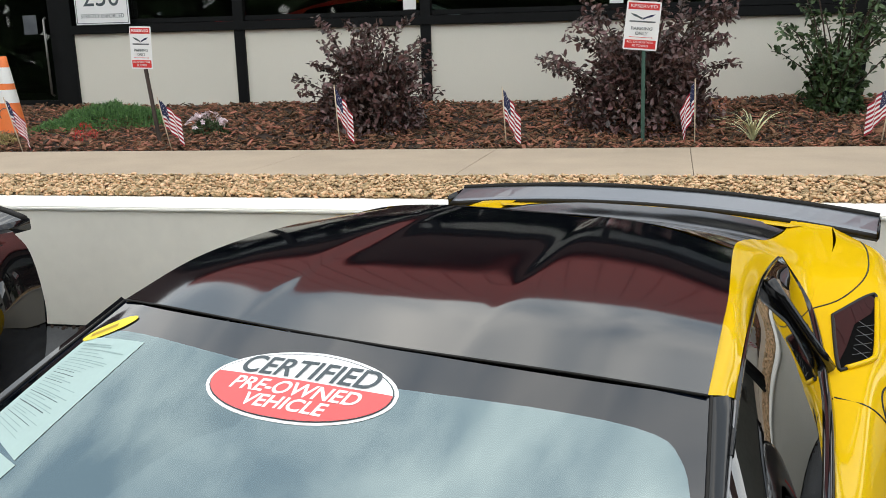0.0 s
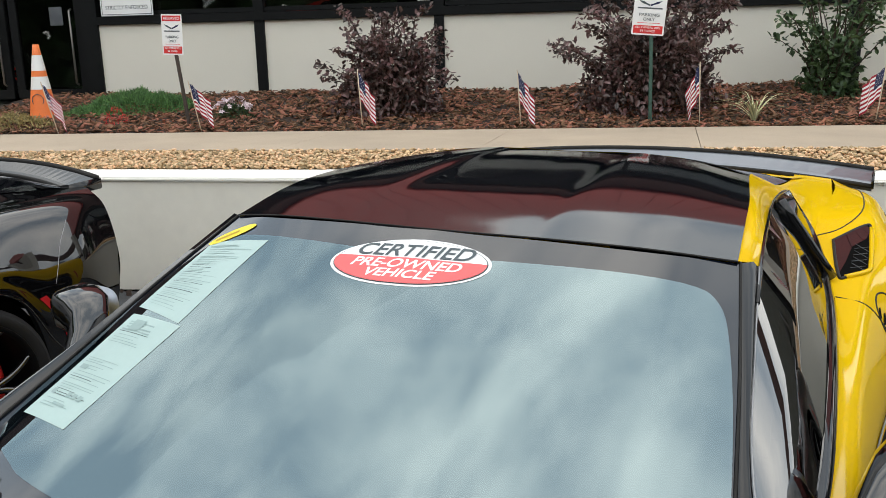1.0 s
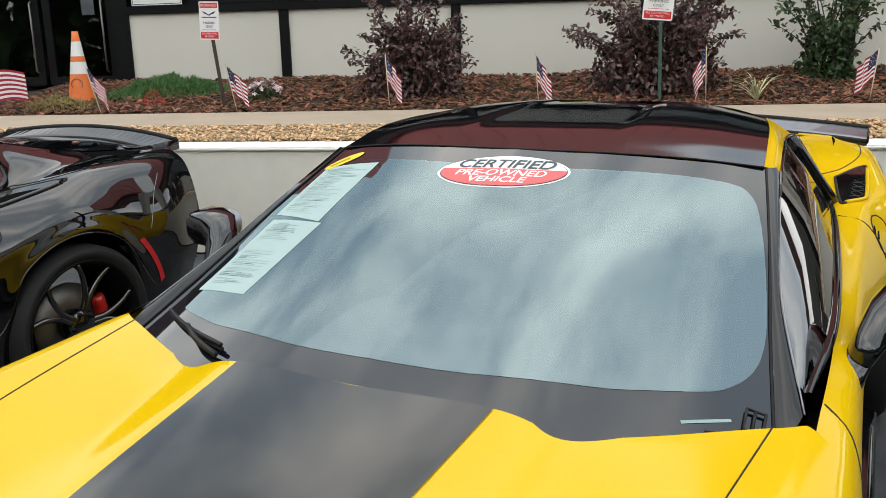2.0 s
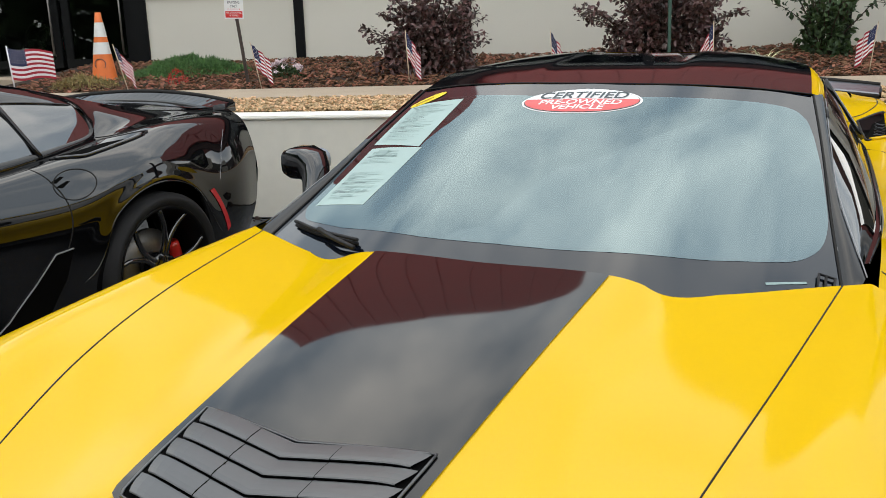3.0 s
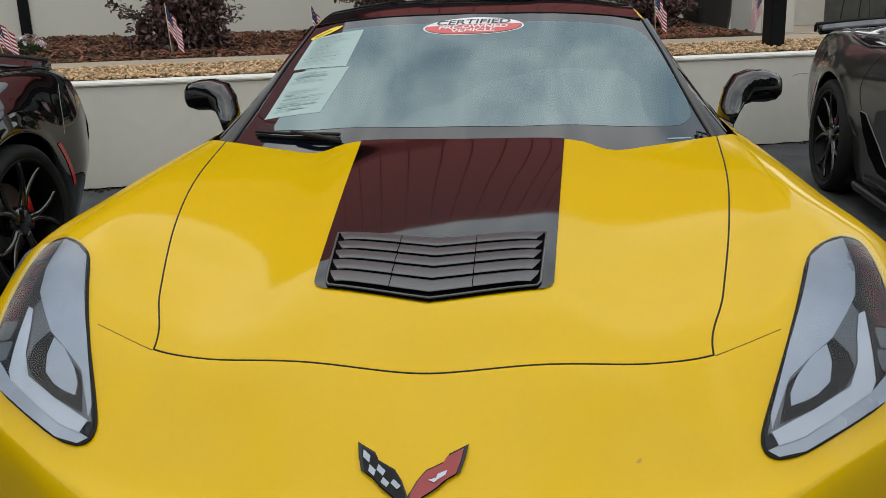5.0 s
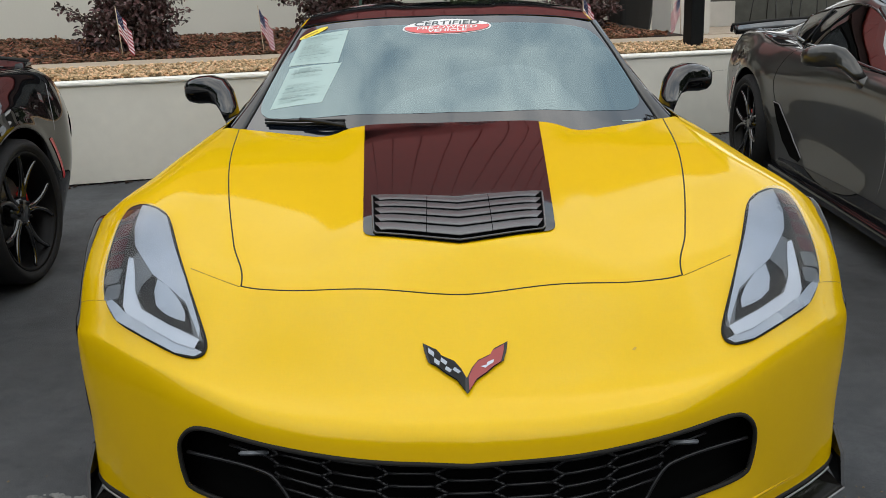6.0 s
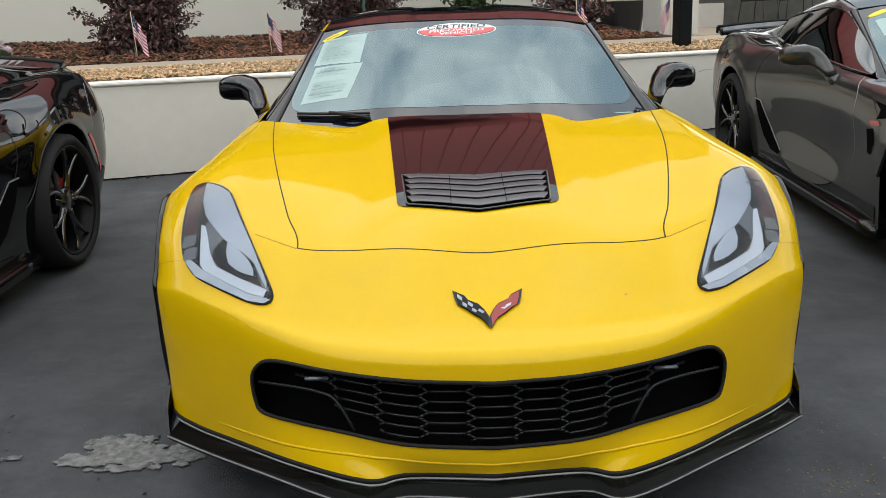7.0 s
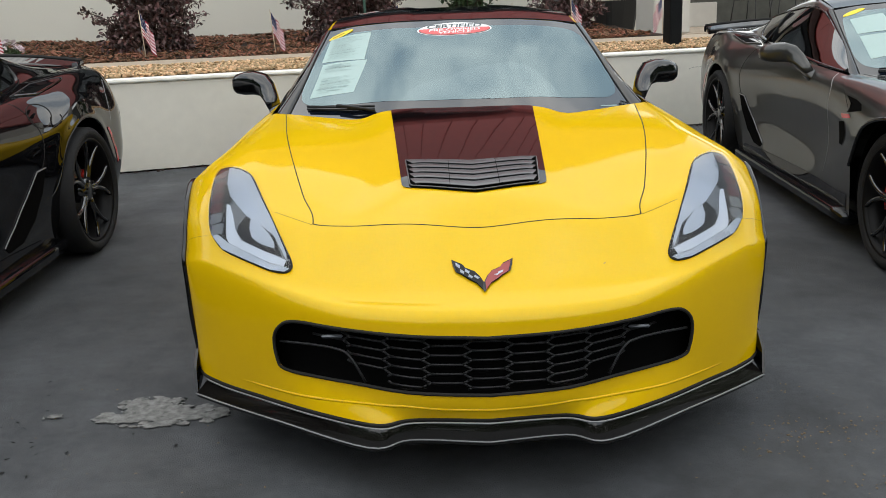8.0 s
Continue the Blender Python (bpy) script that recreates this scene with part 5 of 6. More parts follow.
def scatter(shapes, places, turns, sizes):
    """Copies of small shapes, joined: vertices and faces."""
    V, F, n = [], [], 0
    for (sv, sf), p, t, s in zip(shapes, places, turns, sizes):
        v = (np.array(sv) * s) @ np.array(t).T + p
        V.append(v)
        F += [tuple(i + n for i in f) for f in sf]
        n += len(sv)
    return np.concatenate(V), F


def turn_of(rx, ry, rz):
    return np.array(Euler((rx, ry, rz)).to_matrix())


def pebble_shapes(count):
    out = []
    for k in range(count):
        bm = bmesh.new()
        bmesh.ops.create_icosphere(bm, subdivisions=1 if k % 4 else 2, radius=1.0)
        for v in bm.verts:
            f = 1 + 0.38 * noise.noise(v.co * 1.5 + Vector((k * 7.1, 0, 0)))
            v.co = Vector((v.co.x * 1.2 * f, v.co.y * 0.85 * f, v.co.z * 0.52 * f))
        bm.verts.ensure_lookup_table()
        out.append(([tuple(v.co) for v in bm.verts], [tuple(v.index for v in f.verts) for f in bm.faces]))
        bm.free()
    return out


def ground():
    n = 60
    xs, ys = np.linspace(-60, 60, n), np.linspace(-60, 7.0, n)
    V = [(x, y, 0.006 * noise.noise(Vector((x * 0.8, y * 0.8, 0))) if abs(x) < 8 and abs(y) < 8 else 0.0) for y in ys for x in xs]
    F = [(i * n + j, i * n + j + 1, (i + 1) * n + j + 1, (i + 1) * n + j) for i in range(n - 1) for j in range(n - 1)]
    ob = stuff("ground", V, F, M_ASPHALT, "dark worn asphalt of a car park", "asphalt", LOT, smooth=True)
    ob["kind"] = "structure"


def blob(cx, cy, rx, ry, seed, n=40, rough=0.35):
    pts = []
    for k in range(n):
        a = math.tau * k / n
        f = 1 + rough * noise.noise(Vector((math.cos(a) * 1.7, math.sin(a) * 1.7, seed))) + rough * 0.6 * noise.noise(Vector((math.cos(a) * 5, math.sin(a) * 5, seed + 9)))
        f += rough * 0.35 * noise.noise(Vector((math.cos(a) * 16, math.sin(a) * 16, seed + 4)))
        pts.append((cx + rx * f * math.cos(a), cy + ry * f * math.sin(a)))
    return pts


def worn_patch(cx, cy, rx, ry, seed, bits=170):
    """Exposed stone: one ragged core and many small scraps round it."""
    r = np.random.default_rng(int(seed * 10))
    bm = plate(blob(cx, cy, rx * 0.55, ry * 0.5, seed, 120, 0.75), 0.003)
    for k in range(bits):
        a, q = r.uniform(0, math.tau), r.uniform(0.3, 1.15)
        s = r.uniform(0.02, 0.17) * (1.25 - 0.8 * abs(q - 0.5))
        scrap = blob(cx + rx * q * math.cos(a), cy + ry * q * math.sin(a), rx * s, ry * s * 1.4, seed + k, 14, 0.6)
        plate(scrap, 0.0026 + 0.0004 * r.uniform(), bm)
    ob = part("worn_patch", bm, M_PATCH, smooth=False)
    ob.matrix_basis = LOT @ pose(0, 0, 0.004)
    tagged(ob, "pale worn patch of exposed stone in the asphalt", "asphalt", kind="structure")


ground()
worn_patch(-1.06, 0.80, 0.19, 0.075, 3.0)
worn_patch(-1.12, 0.88, 0.10, 0.05, 5.0)
worn_patch(-1.42, 0.81, 0.045, 0.016, 8.0, 12)
slab("wall_retaining", -14, 16, 5.52, 5.80, -0.8, 0.918, M_WALL, "low cream rendered retaining wall", "wall")
slab("wall_cap", -14, 16, 5.50, 5.87, 0.918, 0.943, M_CAP, "white painted top of the retaining wall", "wall", 0.008)
slab("soil", -14, 16, 5.87, 6.30, 0.4, 0.946, M_GRIT, "tan sand under the gravel", "ground")

slab("pavement_base", -14, 16, 6.34, 7.50, 0.4, 1.008, M_SOIL, "dark joint bed under the pavement", "ground")
# the pavement: slabs with open joints, the far edge running slightly away
joints = [-14.0, -11.0, -8.2, -5.4, -3.4, -1.05, 0.33, 1.73, 3.7, 5.7, 7.7, 10.0, 13.0, 16.0]
PAVE = empty("pavement", SITE, "tan concrete pavement with open joints", "pavement", kind="structure")
for a, b in zip(joints, joints[1:]):
    bm = bmesh.new()
    c = 0.0022
    pts = [(a + c, 6.22 + 0.012 * a), (b - c, 6.22 + 0.012 * b), (b - c + 0.10, 7.54 + 0.045 * b), (a + c + 0.10, 7.54 + 0.045 * a)]
    plate([(x, y) for x, y in pts], 0.5, bm)
    bmesh.ops.translate(bm, verts=bm.verts[:], vec=(0, 0, 0.525))
    part("paving_slab", bm, M_WALK, PAVE, smooth=False)


def bed_height(u, v):
    f = min(1.0, max(0.0, (v - 7.55) / 2.2))
    return 1.0 + 0.22 * f ** 0.8 + 0.035 * noise.noise(Vector((u * 1.3, v * 1.3, 2.0))) * min(1, 3 * f) + 0.02 * noise.noise(Vector((u * 4, v * 4, 5.0)))


def planting_bed():
    us, vs = np.linspace(-5.2, 5.2, 90), np.linspace(7.40, 9.86, 26)
    V = [(u, max(v, 7.52 + 0.045 * u), bed_height(u, v)) for v in vs for u in us]
    n = len(us)
    F = [(i * n + j, i * n + j + 1, (i + 1) * n + j + 1, (i + 1) * n + j) for i in range(len(vs) - 1) for j in range(n - 1)]
    ob = stuff("planting_bed", V, F, M_SOIL, "soil of the planting bed", "ground", smooth=True)
    ob["kind"] = "structure"
    # bark chips
    chip = []
    for k in range(6):
        bm = box((1, 0.26 + 0.08 * (k % 3), 0.10 + 0.05 * (k % 2)))
        for v in bm.verts:
            v.co += Vector((0.10 * noise.noise(v.co * 3 + Vector((k, 0, 0))), 0.08 * noise.noise(v.co * 3 + Vector((0, k, 0))), 0.04 * noise.noise(v.co * 3 + Vector((0, 0, k)))))
        chip.append(([tuple(v.co) for v in bm.verts], [tuple(v.index for v in f.verts) for f in bm.faces]))
        bm.free()
    count = 17000
    u = rng.uniform(-5.0, 5.0, count)
    v = 7.55 + 2.28 * rng.uniform(0, 1, count) ** 1.25
    v = np.maximum(v, 7.56 + 0.045 * u)
    places = [(a, b, bed_height(a, b) + rng.uniform(0.0, 0.03)) for a, b in zip(u, v)]
    turns = [turn_of(rng.normal(0, 0.35), rng.normal(0, 0.35), rng.uniform(0, math.tau)) for _ in range(count)]
    sizes = 0.022 + 0.055 * rng.uniform(0, 1, count) ** 1.6
    V, F = scatter([chip[k % 6] for k in range(count)], places, turns, sizes)
    stuff("bark_mulch", V, F, M_MULCH, "reddish brown bark chips covering the planting bed", "mulch")


planting_bed()

# ---- the building ----
slab("wall_facade", -4.42, 4.75, 9.845, 10.0, 0.6, 1.985, M_PANEL, "cream rendered panels under the shop windows", "wall")
for u, w in ((-4.52, 0.10), (-2.525, 0.056), (-0.555, 0.052), (1.47, 0.052), (3.51, 0.06), (4.80, 0.06)):
    slab("trim", u - w, u + w, 9.815, 9.93, 0.6, 3.3, M_FRAME, "black upright between the shop windows", "trim", 0.004)
slab("trim", -4.42, 4.75, 9.80, 9.94, 1.986, 2.075, M_FRAME, "black sill rail under the shop windows", "trim", 0.006)
slab("trim", -8.0, 4.86, 9.80, 9.94, 3.3, 3.5, M_FRAME, "black head rail over the shop windows", "trim", 0.006)
WINDOWS = (-4.42, -2.525, -0.555, 1.47, 3.51, 4.75)
for k, (a, b) in enumerate(zip(WINDOWS, WINDOWS[1:])):
    win = empty(f"window_{k + 1}", SITE, "dark shop window in a black metal frame", "window", kind="structure")
    for z in (2.105, 3.27):
        part("frame_bar", box((b - a - 0.12, 0.05, 0.05), ((a + b) / 2, 9.875, z), 0.004), M_FRAME, win, smooth=False)
    part("pane", box((b - a - 0.12, 0.008, 1.12), ((a + b) / 2, 9.88, 2.69)), M_GLASS, win, smooth=False).visible_shadow = False
    if k in (1, 2):
        part("window_notice", box((0.13, 0.004, 0.12), (b - 0.165, 9.87, 2.20)), M_WHITE, win, "white paper notice", smooth=False)
# entrance: two glazed leaves
DOOR = empty("door_1", SITE, "black framed glass entrance doors with steel pull handles", "door", kind="structure")
for a, b in ((-5.55, -4.63), (-6.55, -5.60)):
    leaf = part("leaf_frame", box((b - a, 0.05, 0.10), ((a + b) / 2, 9.90, 1.24), 0.004), M_FRAME, DOOR, smooth=False)
    for x in (a + 0.05, b - 0.05):
        part("stile", box((0.10, 0.05, 2.1), (x, 9.902, 2.24), 0.004), M_FRAME, leaf, smooth=False)
    part("pane", box((b - a - 0.2, 0.008, 2.0), ((a + b) / 2, 9.90, 2.29)), M_GLASS, DOOR, smooth=False)
for u in (-4.76, -5.68):
    part("pull_handle", tube([(u, 9.87, 1.34), (u, 9.83, 1.36), (u, 9.83, 2.15), (u, 9.87, 2.17)], 0.012, 8), M_STEEL, DOOR, "brushed steel pull handle")
part("notice", box((0.16, 0.004, 0.20), (-4.95, 9.87, 2.10)), M_LAMPGREY, DOOR, "grey paper notice", smooth=False)
slab("door_step", -7.5, -4.42, 8.9, 10.6, 0.6, 1.10, M_WALK, "concrete step at the entrance", "pavement", 0.01)
slab("wall_facade", -14, -6.6, 9.85, 10.0, 0.6, 3.4, M_FRAME, "dark glazed end of the shop front", "wall")
# floor, back wall and ceiling share one colour darkened to look unlit
slab("floor_showroom", -14, 4.9, 10.0, 15.0, 0.7, 1.12, M_INSIDE, "showroom floor, dimness painted in", "floor")
slab("wall_showroom", -14, 4.9, 15.0, 15.1, 1.12, 3.5, M_INSIDE, "showroom back wall, dimness painted in", "wall")
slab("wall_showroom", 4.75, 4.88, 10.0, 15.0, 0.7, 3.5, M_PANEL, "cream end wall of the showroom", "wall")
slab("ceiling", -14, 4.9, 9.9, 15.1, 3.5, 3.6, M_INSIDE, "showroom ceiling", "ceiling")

# out of view; the shadow under the eave is put into its dark colour
slab("wall_fascia", -14, 20, 9.72, 9.98, 3.6, 4.145, M_SOFFIT, "unseen fascia over the shop windows, its shade painted dark brown", "wall", 0.01)

# big seamed metal roof over the shop front
ROOF = empty("roof", SITE, "maroon standing-seam metal roof", "roof", kind="structure")
E0, E1 = (9.50, 4.25), (11.4, 7.6)
bm = bmesh.new()
ring = [(9.50, 4.15), E0, E1, (14, 7.6), (14, 4.15)]
a = [bm.verts.new((-4.8, v, z)) for v, z in ring]
b = [bm.verts.new((7.4, v, z)) for v, z in ring]
bm.faces.new(a)
bm.faces.new(b[::-1])
for i in range(5):
    j = (i + 1) % 5
    bm.faces.new((a[i], b[i], b[j], a[j]))
bmesh.ops.recalc_face_normals(bm, faces=bm.faces[:])
part("roof_sheet", bm, M_REDROOF, ROOF, smooth=False)
for k in range(24):
    u = -4.5 + 0.5 * k
    part("seam", tube([(u, E0[0] - 0.01, E0[1]), (u, E1[0] - 0.01, E1[1])], 0.008, 4), M_REDROOF, ROOF)

# covered patio past the end of the windows
slab("patio_floor", 4.9, 20, 7.85, 16, 0.5, 1.03, M_WALK, "tan concrete patio floor", "pavement", 0.01)
slab("wall_patio", 4.9, 7.6, 12.0, 12.15, 0.9, 3.6, M_PANEL, "cream rendered patio wall", "wall")
slab("wall_patio", 7.6, 20, 13.6, 13.7, 0.9, 3.6, M_INSIDE, "wall behind the patio painted dark as a dim interior", "wall")
slab("column", 5.21, 5.73, 8.05, 8.50, 1.03, 3.55, M_COLUMN, "white square porch column", "column", 0.015)
slab("low_panel", 8.55, 9.25, 12.6, 12.7, 1.03, 1.46, M_COLUMN, "white low panel on the patio", "wall", 0.01)


# ---- plants ----
LEAF = ([(0, 0, 0), (0.42, 0.32, 0.10), (0.45, -0.32, 0.10), (0.85, 0.24, 0.07), (0.85, -0.24, 0.07), (1.15, 0, -0.05), (0.5, 0, -0.03)],
        [(0, 6, 1), (0, 2, 6), (1, 6, 3), (6, 2, 4), (6, 5, 3), (6, 4, 5)])


def shrub(name, label, at, spread, height, leaf_material, leaves, leaf_size, seed, core=0.55, twigs=46, category="shrub"):
    r = np.random.default_rng(seed)
    ob = empty(name, SITE @ pose(*at), label, category)
    V, T, S = [], [], []
    stems = bmesh.new()
    for k in range(twigs):
        a, reach = r.uniform(0, math.tau), spread * r.uniform(0.35, 1.0) ** 0.6
        top = height * r.uniform(0.45, 1.0) * (1.0 - 0.45 * (reach / spread) ** 2)
        path = []
        for f in np.linspace(0, 1, 9):
            rr = reach * (0.10 + 0.90 * f ** 1.25)
            path.append((rr * math.cos(a) + 0.04 * noise.noise(Vector((k, f * 3, 1))), rr * math.sin(a) * 0.8 + 0.04 * noise.noise(Vector((k, f * 3, 5))), top * (1 - (1 - f) ** 1.7) + 0.05 * noise.noise(Vector((k, f * 3, 9)))))
        tube(path, list(np.linspace(0.010, 0.003, 9)), 4, stems)
        n = int(leaves * 0.55 / twigs)
        for _ in range(n):
            f = 0.25 + 0.75 * r.uniform(0, 1) ** 0.8
            i = min(7, int(f * 8))
            p = np.array(path[i]) * (1 - (f * 8 - i)) + np.array(path[i + 1]) * (f * 8 - i)
            V.append(p + r.normal(0, 0.022, 3))
            T.append(turn_of(r.normal(0, 0.7), r.normal(0, 0.7), r.uniform(0, math.tau)))
            S.append(leaf_size * r.uniform(0.6, 1.25))
    for _ in range(int(leaves * 0.45)):
        d = r.normal(0, 1, 3)
        d /= np.linalg.norm(d)
        q = r.uniform(0.55, 1.0) ** 0.5
        bump = 1 + 0.35 * noise.noise(Vector(d * 2.2) + Vector((seed, 0, 0)))
        p = np.array((d[0] * spread * core, d[1] * spread * core * 0.85, abs(d[2]) * height * core * 0.95 + 0.02)) * q * bump
        V.append(p)
        T.append(turn_of(r.normal(0, 0.8), r.normal(0, 0.8), r.uniform(0, math.tau)))
        S.append(leaf_size * r.uniform(0.7, 1.4))
    tagged(part("stem", stems, M_BARK, ob), "thin dark twigs", kind="stuff")
    v, f = scatter([LEAF] * len(V), V, T, S)
    stuff("crown", v, f, leaf_material, "", "", parent=ob)
    return ob


shrub("shrub", "dark purple leaved shrub with arching twigs in the mulch", (-0.76, 8.35, 1.04), 0.74, 1.22, M_LEAF_P, 5600, 0.046, 11, core=0.62, twigs=44)
shrub("shrub", "tall purple leaved shrub behind the parking sign", (1.52, 8.40, 1.06), 0.92, 1.45, M_LEAF_P, 7600, 0.047, 12, core=0.60, twigs=56)
tall = shrub("shrub", "tall dark green leafy shrub against the cream wall", (3.12, 9.05, 1.08), 0.60, 1.75, M_LEAF_G, 2200, 0.055, 13, core=0.40, twigs=34)
shrub("shrub", "low dark shrub at the end of the planting bed", (4.35, 8.75, 1.06), 0.60, 0.85, M_LEAF_P, 2200, 0.06, 14)


def needles(name, label, at, ru, rv, h, material, count, size, seed, category="plant"):
    r = np.random.default_rng(seed)
    V, T, S = [], [], []
    blade = ([(0, -0.10, 0), (0, 0.10, 0), (1, 0, 0.12), (0.5, 0, 0.16)], [(0, 3, 1), (0, 2, 3), (1, 3, 2)])
    for _ in range(count):
        a, q = r.uniform(0, math.tau), r.uniform(0, 1) ** 0.5
        u, v = ru * q * math.cos(a), rv * q * math.sin(a)
        z = h * (1 - q * q) * (0.75 + 0.5 * noise.noise(Vector((u * 5, v * 5, seed)))) + 0.02
        V.append((u, v, z))
        T.append(turn_of(r.normal(0, 0.8), -0.45 + r.normal(0, 0.7), a + r.normal(0, 1.6)))
        S.append(size * r.uniform(0.6, 1.3))
    v, f = scatter([blade] * count, V, T, S)
    ob = stuff(name, v, f, material, label, category, SITE @ pose(*at))
    return ob


needles("juniper", "low spreading bright green juniper", (-3.38, 8.75, 1.06), 0.70, 0.48, 0.26, M_JUNIPER, 9000, 0.05, 21)
needles("juniper", "low spreading bright green juniper", (-3.75, 8.45, 1.04), 0.40, 0.30, 0.13, M_JUNIPER, 2400, 0.045, 22)
needles("red_flowers", "small clump of red flowers in the mulch", (-3.22, 7.98, 1.03), 0.11, 0.10, 0.19, M_FLOWER_R, 160, 0.035, 23)
needles("flower_leaves", "green leaves under pale flowers", (-2.15, 8.15, 1.03), 0.20, 0.15, 0.19, M_LEAF_G, 500, 0.06, 24)
needles("ground_cover", "yellow green variegated ground cover", (-4.10, 7.80, 1.02), 0.34, 0.20, 0.14, M_DRYLEAF, 800, 0.055, 26)


def blossoms(at, ru, rv, h, count, seed):
    r = np.random.default_rng(seed)
    V, F, n = [], [], 0
    for _ in range(count):
        a, q = r.uniform(0, math.tau), r.uniform(0, 1) ** 0.5
        c = np.array((ru * q * math.cos(a), rv * q * math.sin(a), h * (1 - 0.6 * q * q) + r.uniform(0, 0.03)))
        m = turn_of(r.normal(0.5, 0.4), r.normal(0, 0.4), r.uniform(0, 6))
        for k in range(5):
            b = math.tau * k / 5
            pts = [(0, 0, 0), (0.020 * math.cos(b - 0.5), 0.020 * math.sin(b - 0.5), 0.006), (0.027 * math.cos(b), 0.027 * math.sin(b), 0.004), (0.020 * math.cos(b + 0.5), 0.020 * math.sin(b + 0.5), 0.006)]
            V += [tuple(m @ np.array(p) + c) for p in pts]
            F.append((n, n + 1, n + 2, n + 3))
            n += 4
    stuff("pale_flowers", V, F, M_FLOWER_W, "clump of pale pink and white flowers", "flowers", SITE @ pose(*at))


blossoms((-2.15, 8.12, 1.05), 0.19, 0.14, 0.21, 60, 25)


def grass_tuft(at, seed):
    r = np.random.default_rng(seed)
    ob = empty("grass_tuft", SITE @ pose(*at), "variegated spider grass with arching pale blades", "grass")
    for k in range(26):
        a, reach, top = r.uniform(0, math.tau), r.uniform(0.18, 0.40), r.uniform(0.12, 0.27)
        rows = []
        for f in np.linspace(0, 1, 7):
            c = Vector((reach * f ** 1.3 * math.cos(a), reach * f ** 1.3 * math.sin(a), top * math.sin(min(1.0, f * 1.15) * 2.0) * 0.9))
            w = 0.007 * (1 - f) + 0.001
            s = Vector((-math.sin(a), math.cos(a), 0)) * w
            rows.append([c - s, c + Vector((0, 0, -0.002)), c + s])
        part("blade", sheet(rows), M_STRAW, ob)


grass_tuft((2.30, 7.86, 1.03), 31)


# ---- signs, flags, cone, post ----
def letters(text, size, extrude=0.0008, align="CENTER", spread=1.0, bold=0.0):
    cu = bpy.data.curves.new("letters", "FONT")
    cu.body, cu.size, cu.extrude, cu.align_x, cu.align_y = text, size, extrude, align, "CENTER"
    cu.space_character, cu.offset = spread, bold
    tmp = bpy.data.objects.new("letters", cu)
    me = bpy.data.meshes.new_from_object(tmp)
    bpy.data.objects.remove(tmp)
    return me


def put_letters(name, text, size, m, material, parent, width=None):
    me = letters(text, size)
    if width:
        xs = [v.co.x for v in me.vertices]
        k = width / max(1e-6, max(xs) - min(xs))
        for v in me.vertices:
            v.co.x *= k
    me.materials.append(material)
    ob = new(name, me)
    ob.parent = parent
    ob.matrix_basis = m
    return ob


def parking_sign(u, v, z0, w, h, post_u, post_material, lean, turn):
    """A small sign on a post; it faces the car park."""
    ob = empty("parking_sign", SITE @ pose(u, v, 0), "white and red reserved parking sign on a thin post", "sign", "parking signs")
    top = z0 + h
    part("post", box((0.028, 0.022, top - 0.98), (0, 0, (top - 0.98) / 2), 0.003), post_material, ob, smooth=False).matrix_basis = pose(post_u - u, 0.016, 0.96, 0, -turn, 0)
    face = pose(0, 0, z0 + h / 2, 90, 0, 0) @ pose(0, 0, 0, 0, 0, -lean)
    outline = [(w / 2 * x, h / 2 * y) for x, y in ((-0.94, -1), (0.94, -1), (1, -0.96), (1, 0.96), (0.94, 1), (-0.94, 1), (-1, 0.96), (-1, -0.96))]
    pl = part("panel", plate(outline, 0.003), M_WHITE, ob, smooth=False)
    pl.matrix_basis = face @ pose(0, 0, -0.003)
    for y0, y1 in ((0.66, 0.93), (-0.93, -0.58)):
        bar = part("red_band", plate([(-w * 0.45, h / 2 * y0), (w * 0.45, h / 2 * y0), (w * 0.45, h / 2 * y1), (-w * 0.45, h / 2 * y1)], 0.0006), M_SIGNRED, ob, smooth=False)
        bar.matrix_basis = face @ pose(0, 0, 0.0006)
    on_face = lambda y: face @ pose(0, h / 2 * y, 0.0020)
    put_letters("lettering", "RESERVED", 0.03, on_face(0.79), M_WHITE, ob, w * 0.78)
    put_letters("lettering", "PARKING", 0.032, on_face(-0.12), M_INK, ob, w * 0.62)
    put_letters("lettering", "ONLY", 0.032, on_face(-0.32), M_INK, ob, w * 0.36)
    put_letters("lettering", "ALL OTHERS WILL", 0.022, on_face(-0.67), M_WHITE, ob, w * 0.80)
    put_letters("lettering", "BE TOWED", 0.022, on_face(-0.82), M_WHITE, ob, w * 0.46)
    arrow = [(-0.36, 0), (-0.30, 0.012), (-0.30, 0.004), (0.30, 0.004), (0.30, 0.012), (0.36, 0), (0.30, -0.012), (0.30, -0.004), (-0.30, -0.004), (-0.30, -0.012)]
    part("arrow", plate([(w * x, h / 2 * -0.47 + y * 0.4) for x, y in arrow], 0.0006), M_SIGNRED, ob, smooth=False).matrix_basis = face @ pose(0, 0, 0.0006)
    part("name_bar", plate([(-w * 0.38, h * 0.07), (w * 0.38, h * 0.07), (w * 0.38, h * 0.10), (-w * 0.38, h * 0.10)], 0.0006), M_LAMPGREY, ob, smooth=False).matrix_basis = face @ pose(0, 0, 0.0006)
    for s in (-1, 1):
        part("emblem", plate([(s * 0.002, h * 0.125), (s * w * 0.12, h * 0.16), (s * w * 0.26, h * 0.19), (s * w * 0.36, h * 0.25), (s * w * 0.20, h * 0.225), (s * w * 0.10, h * 0.19), (s * 0.002, h * 0.165)][::s], 0.0006), M_INK if s < 0 else M_FLAGBLUE, ob, smooth=False).matrix_basis = face @ pose(0, 0, 0.0006)
    return ob


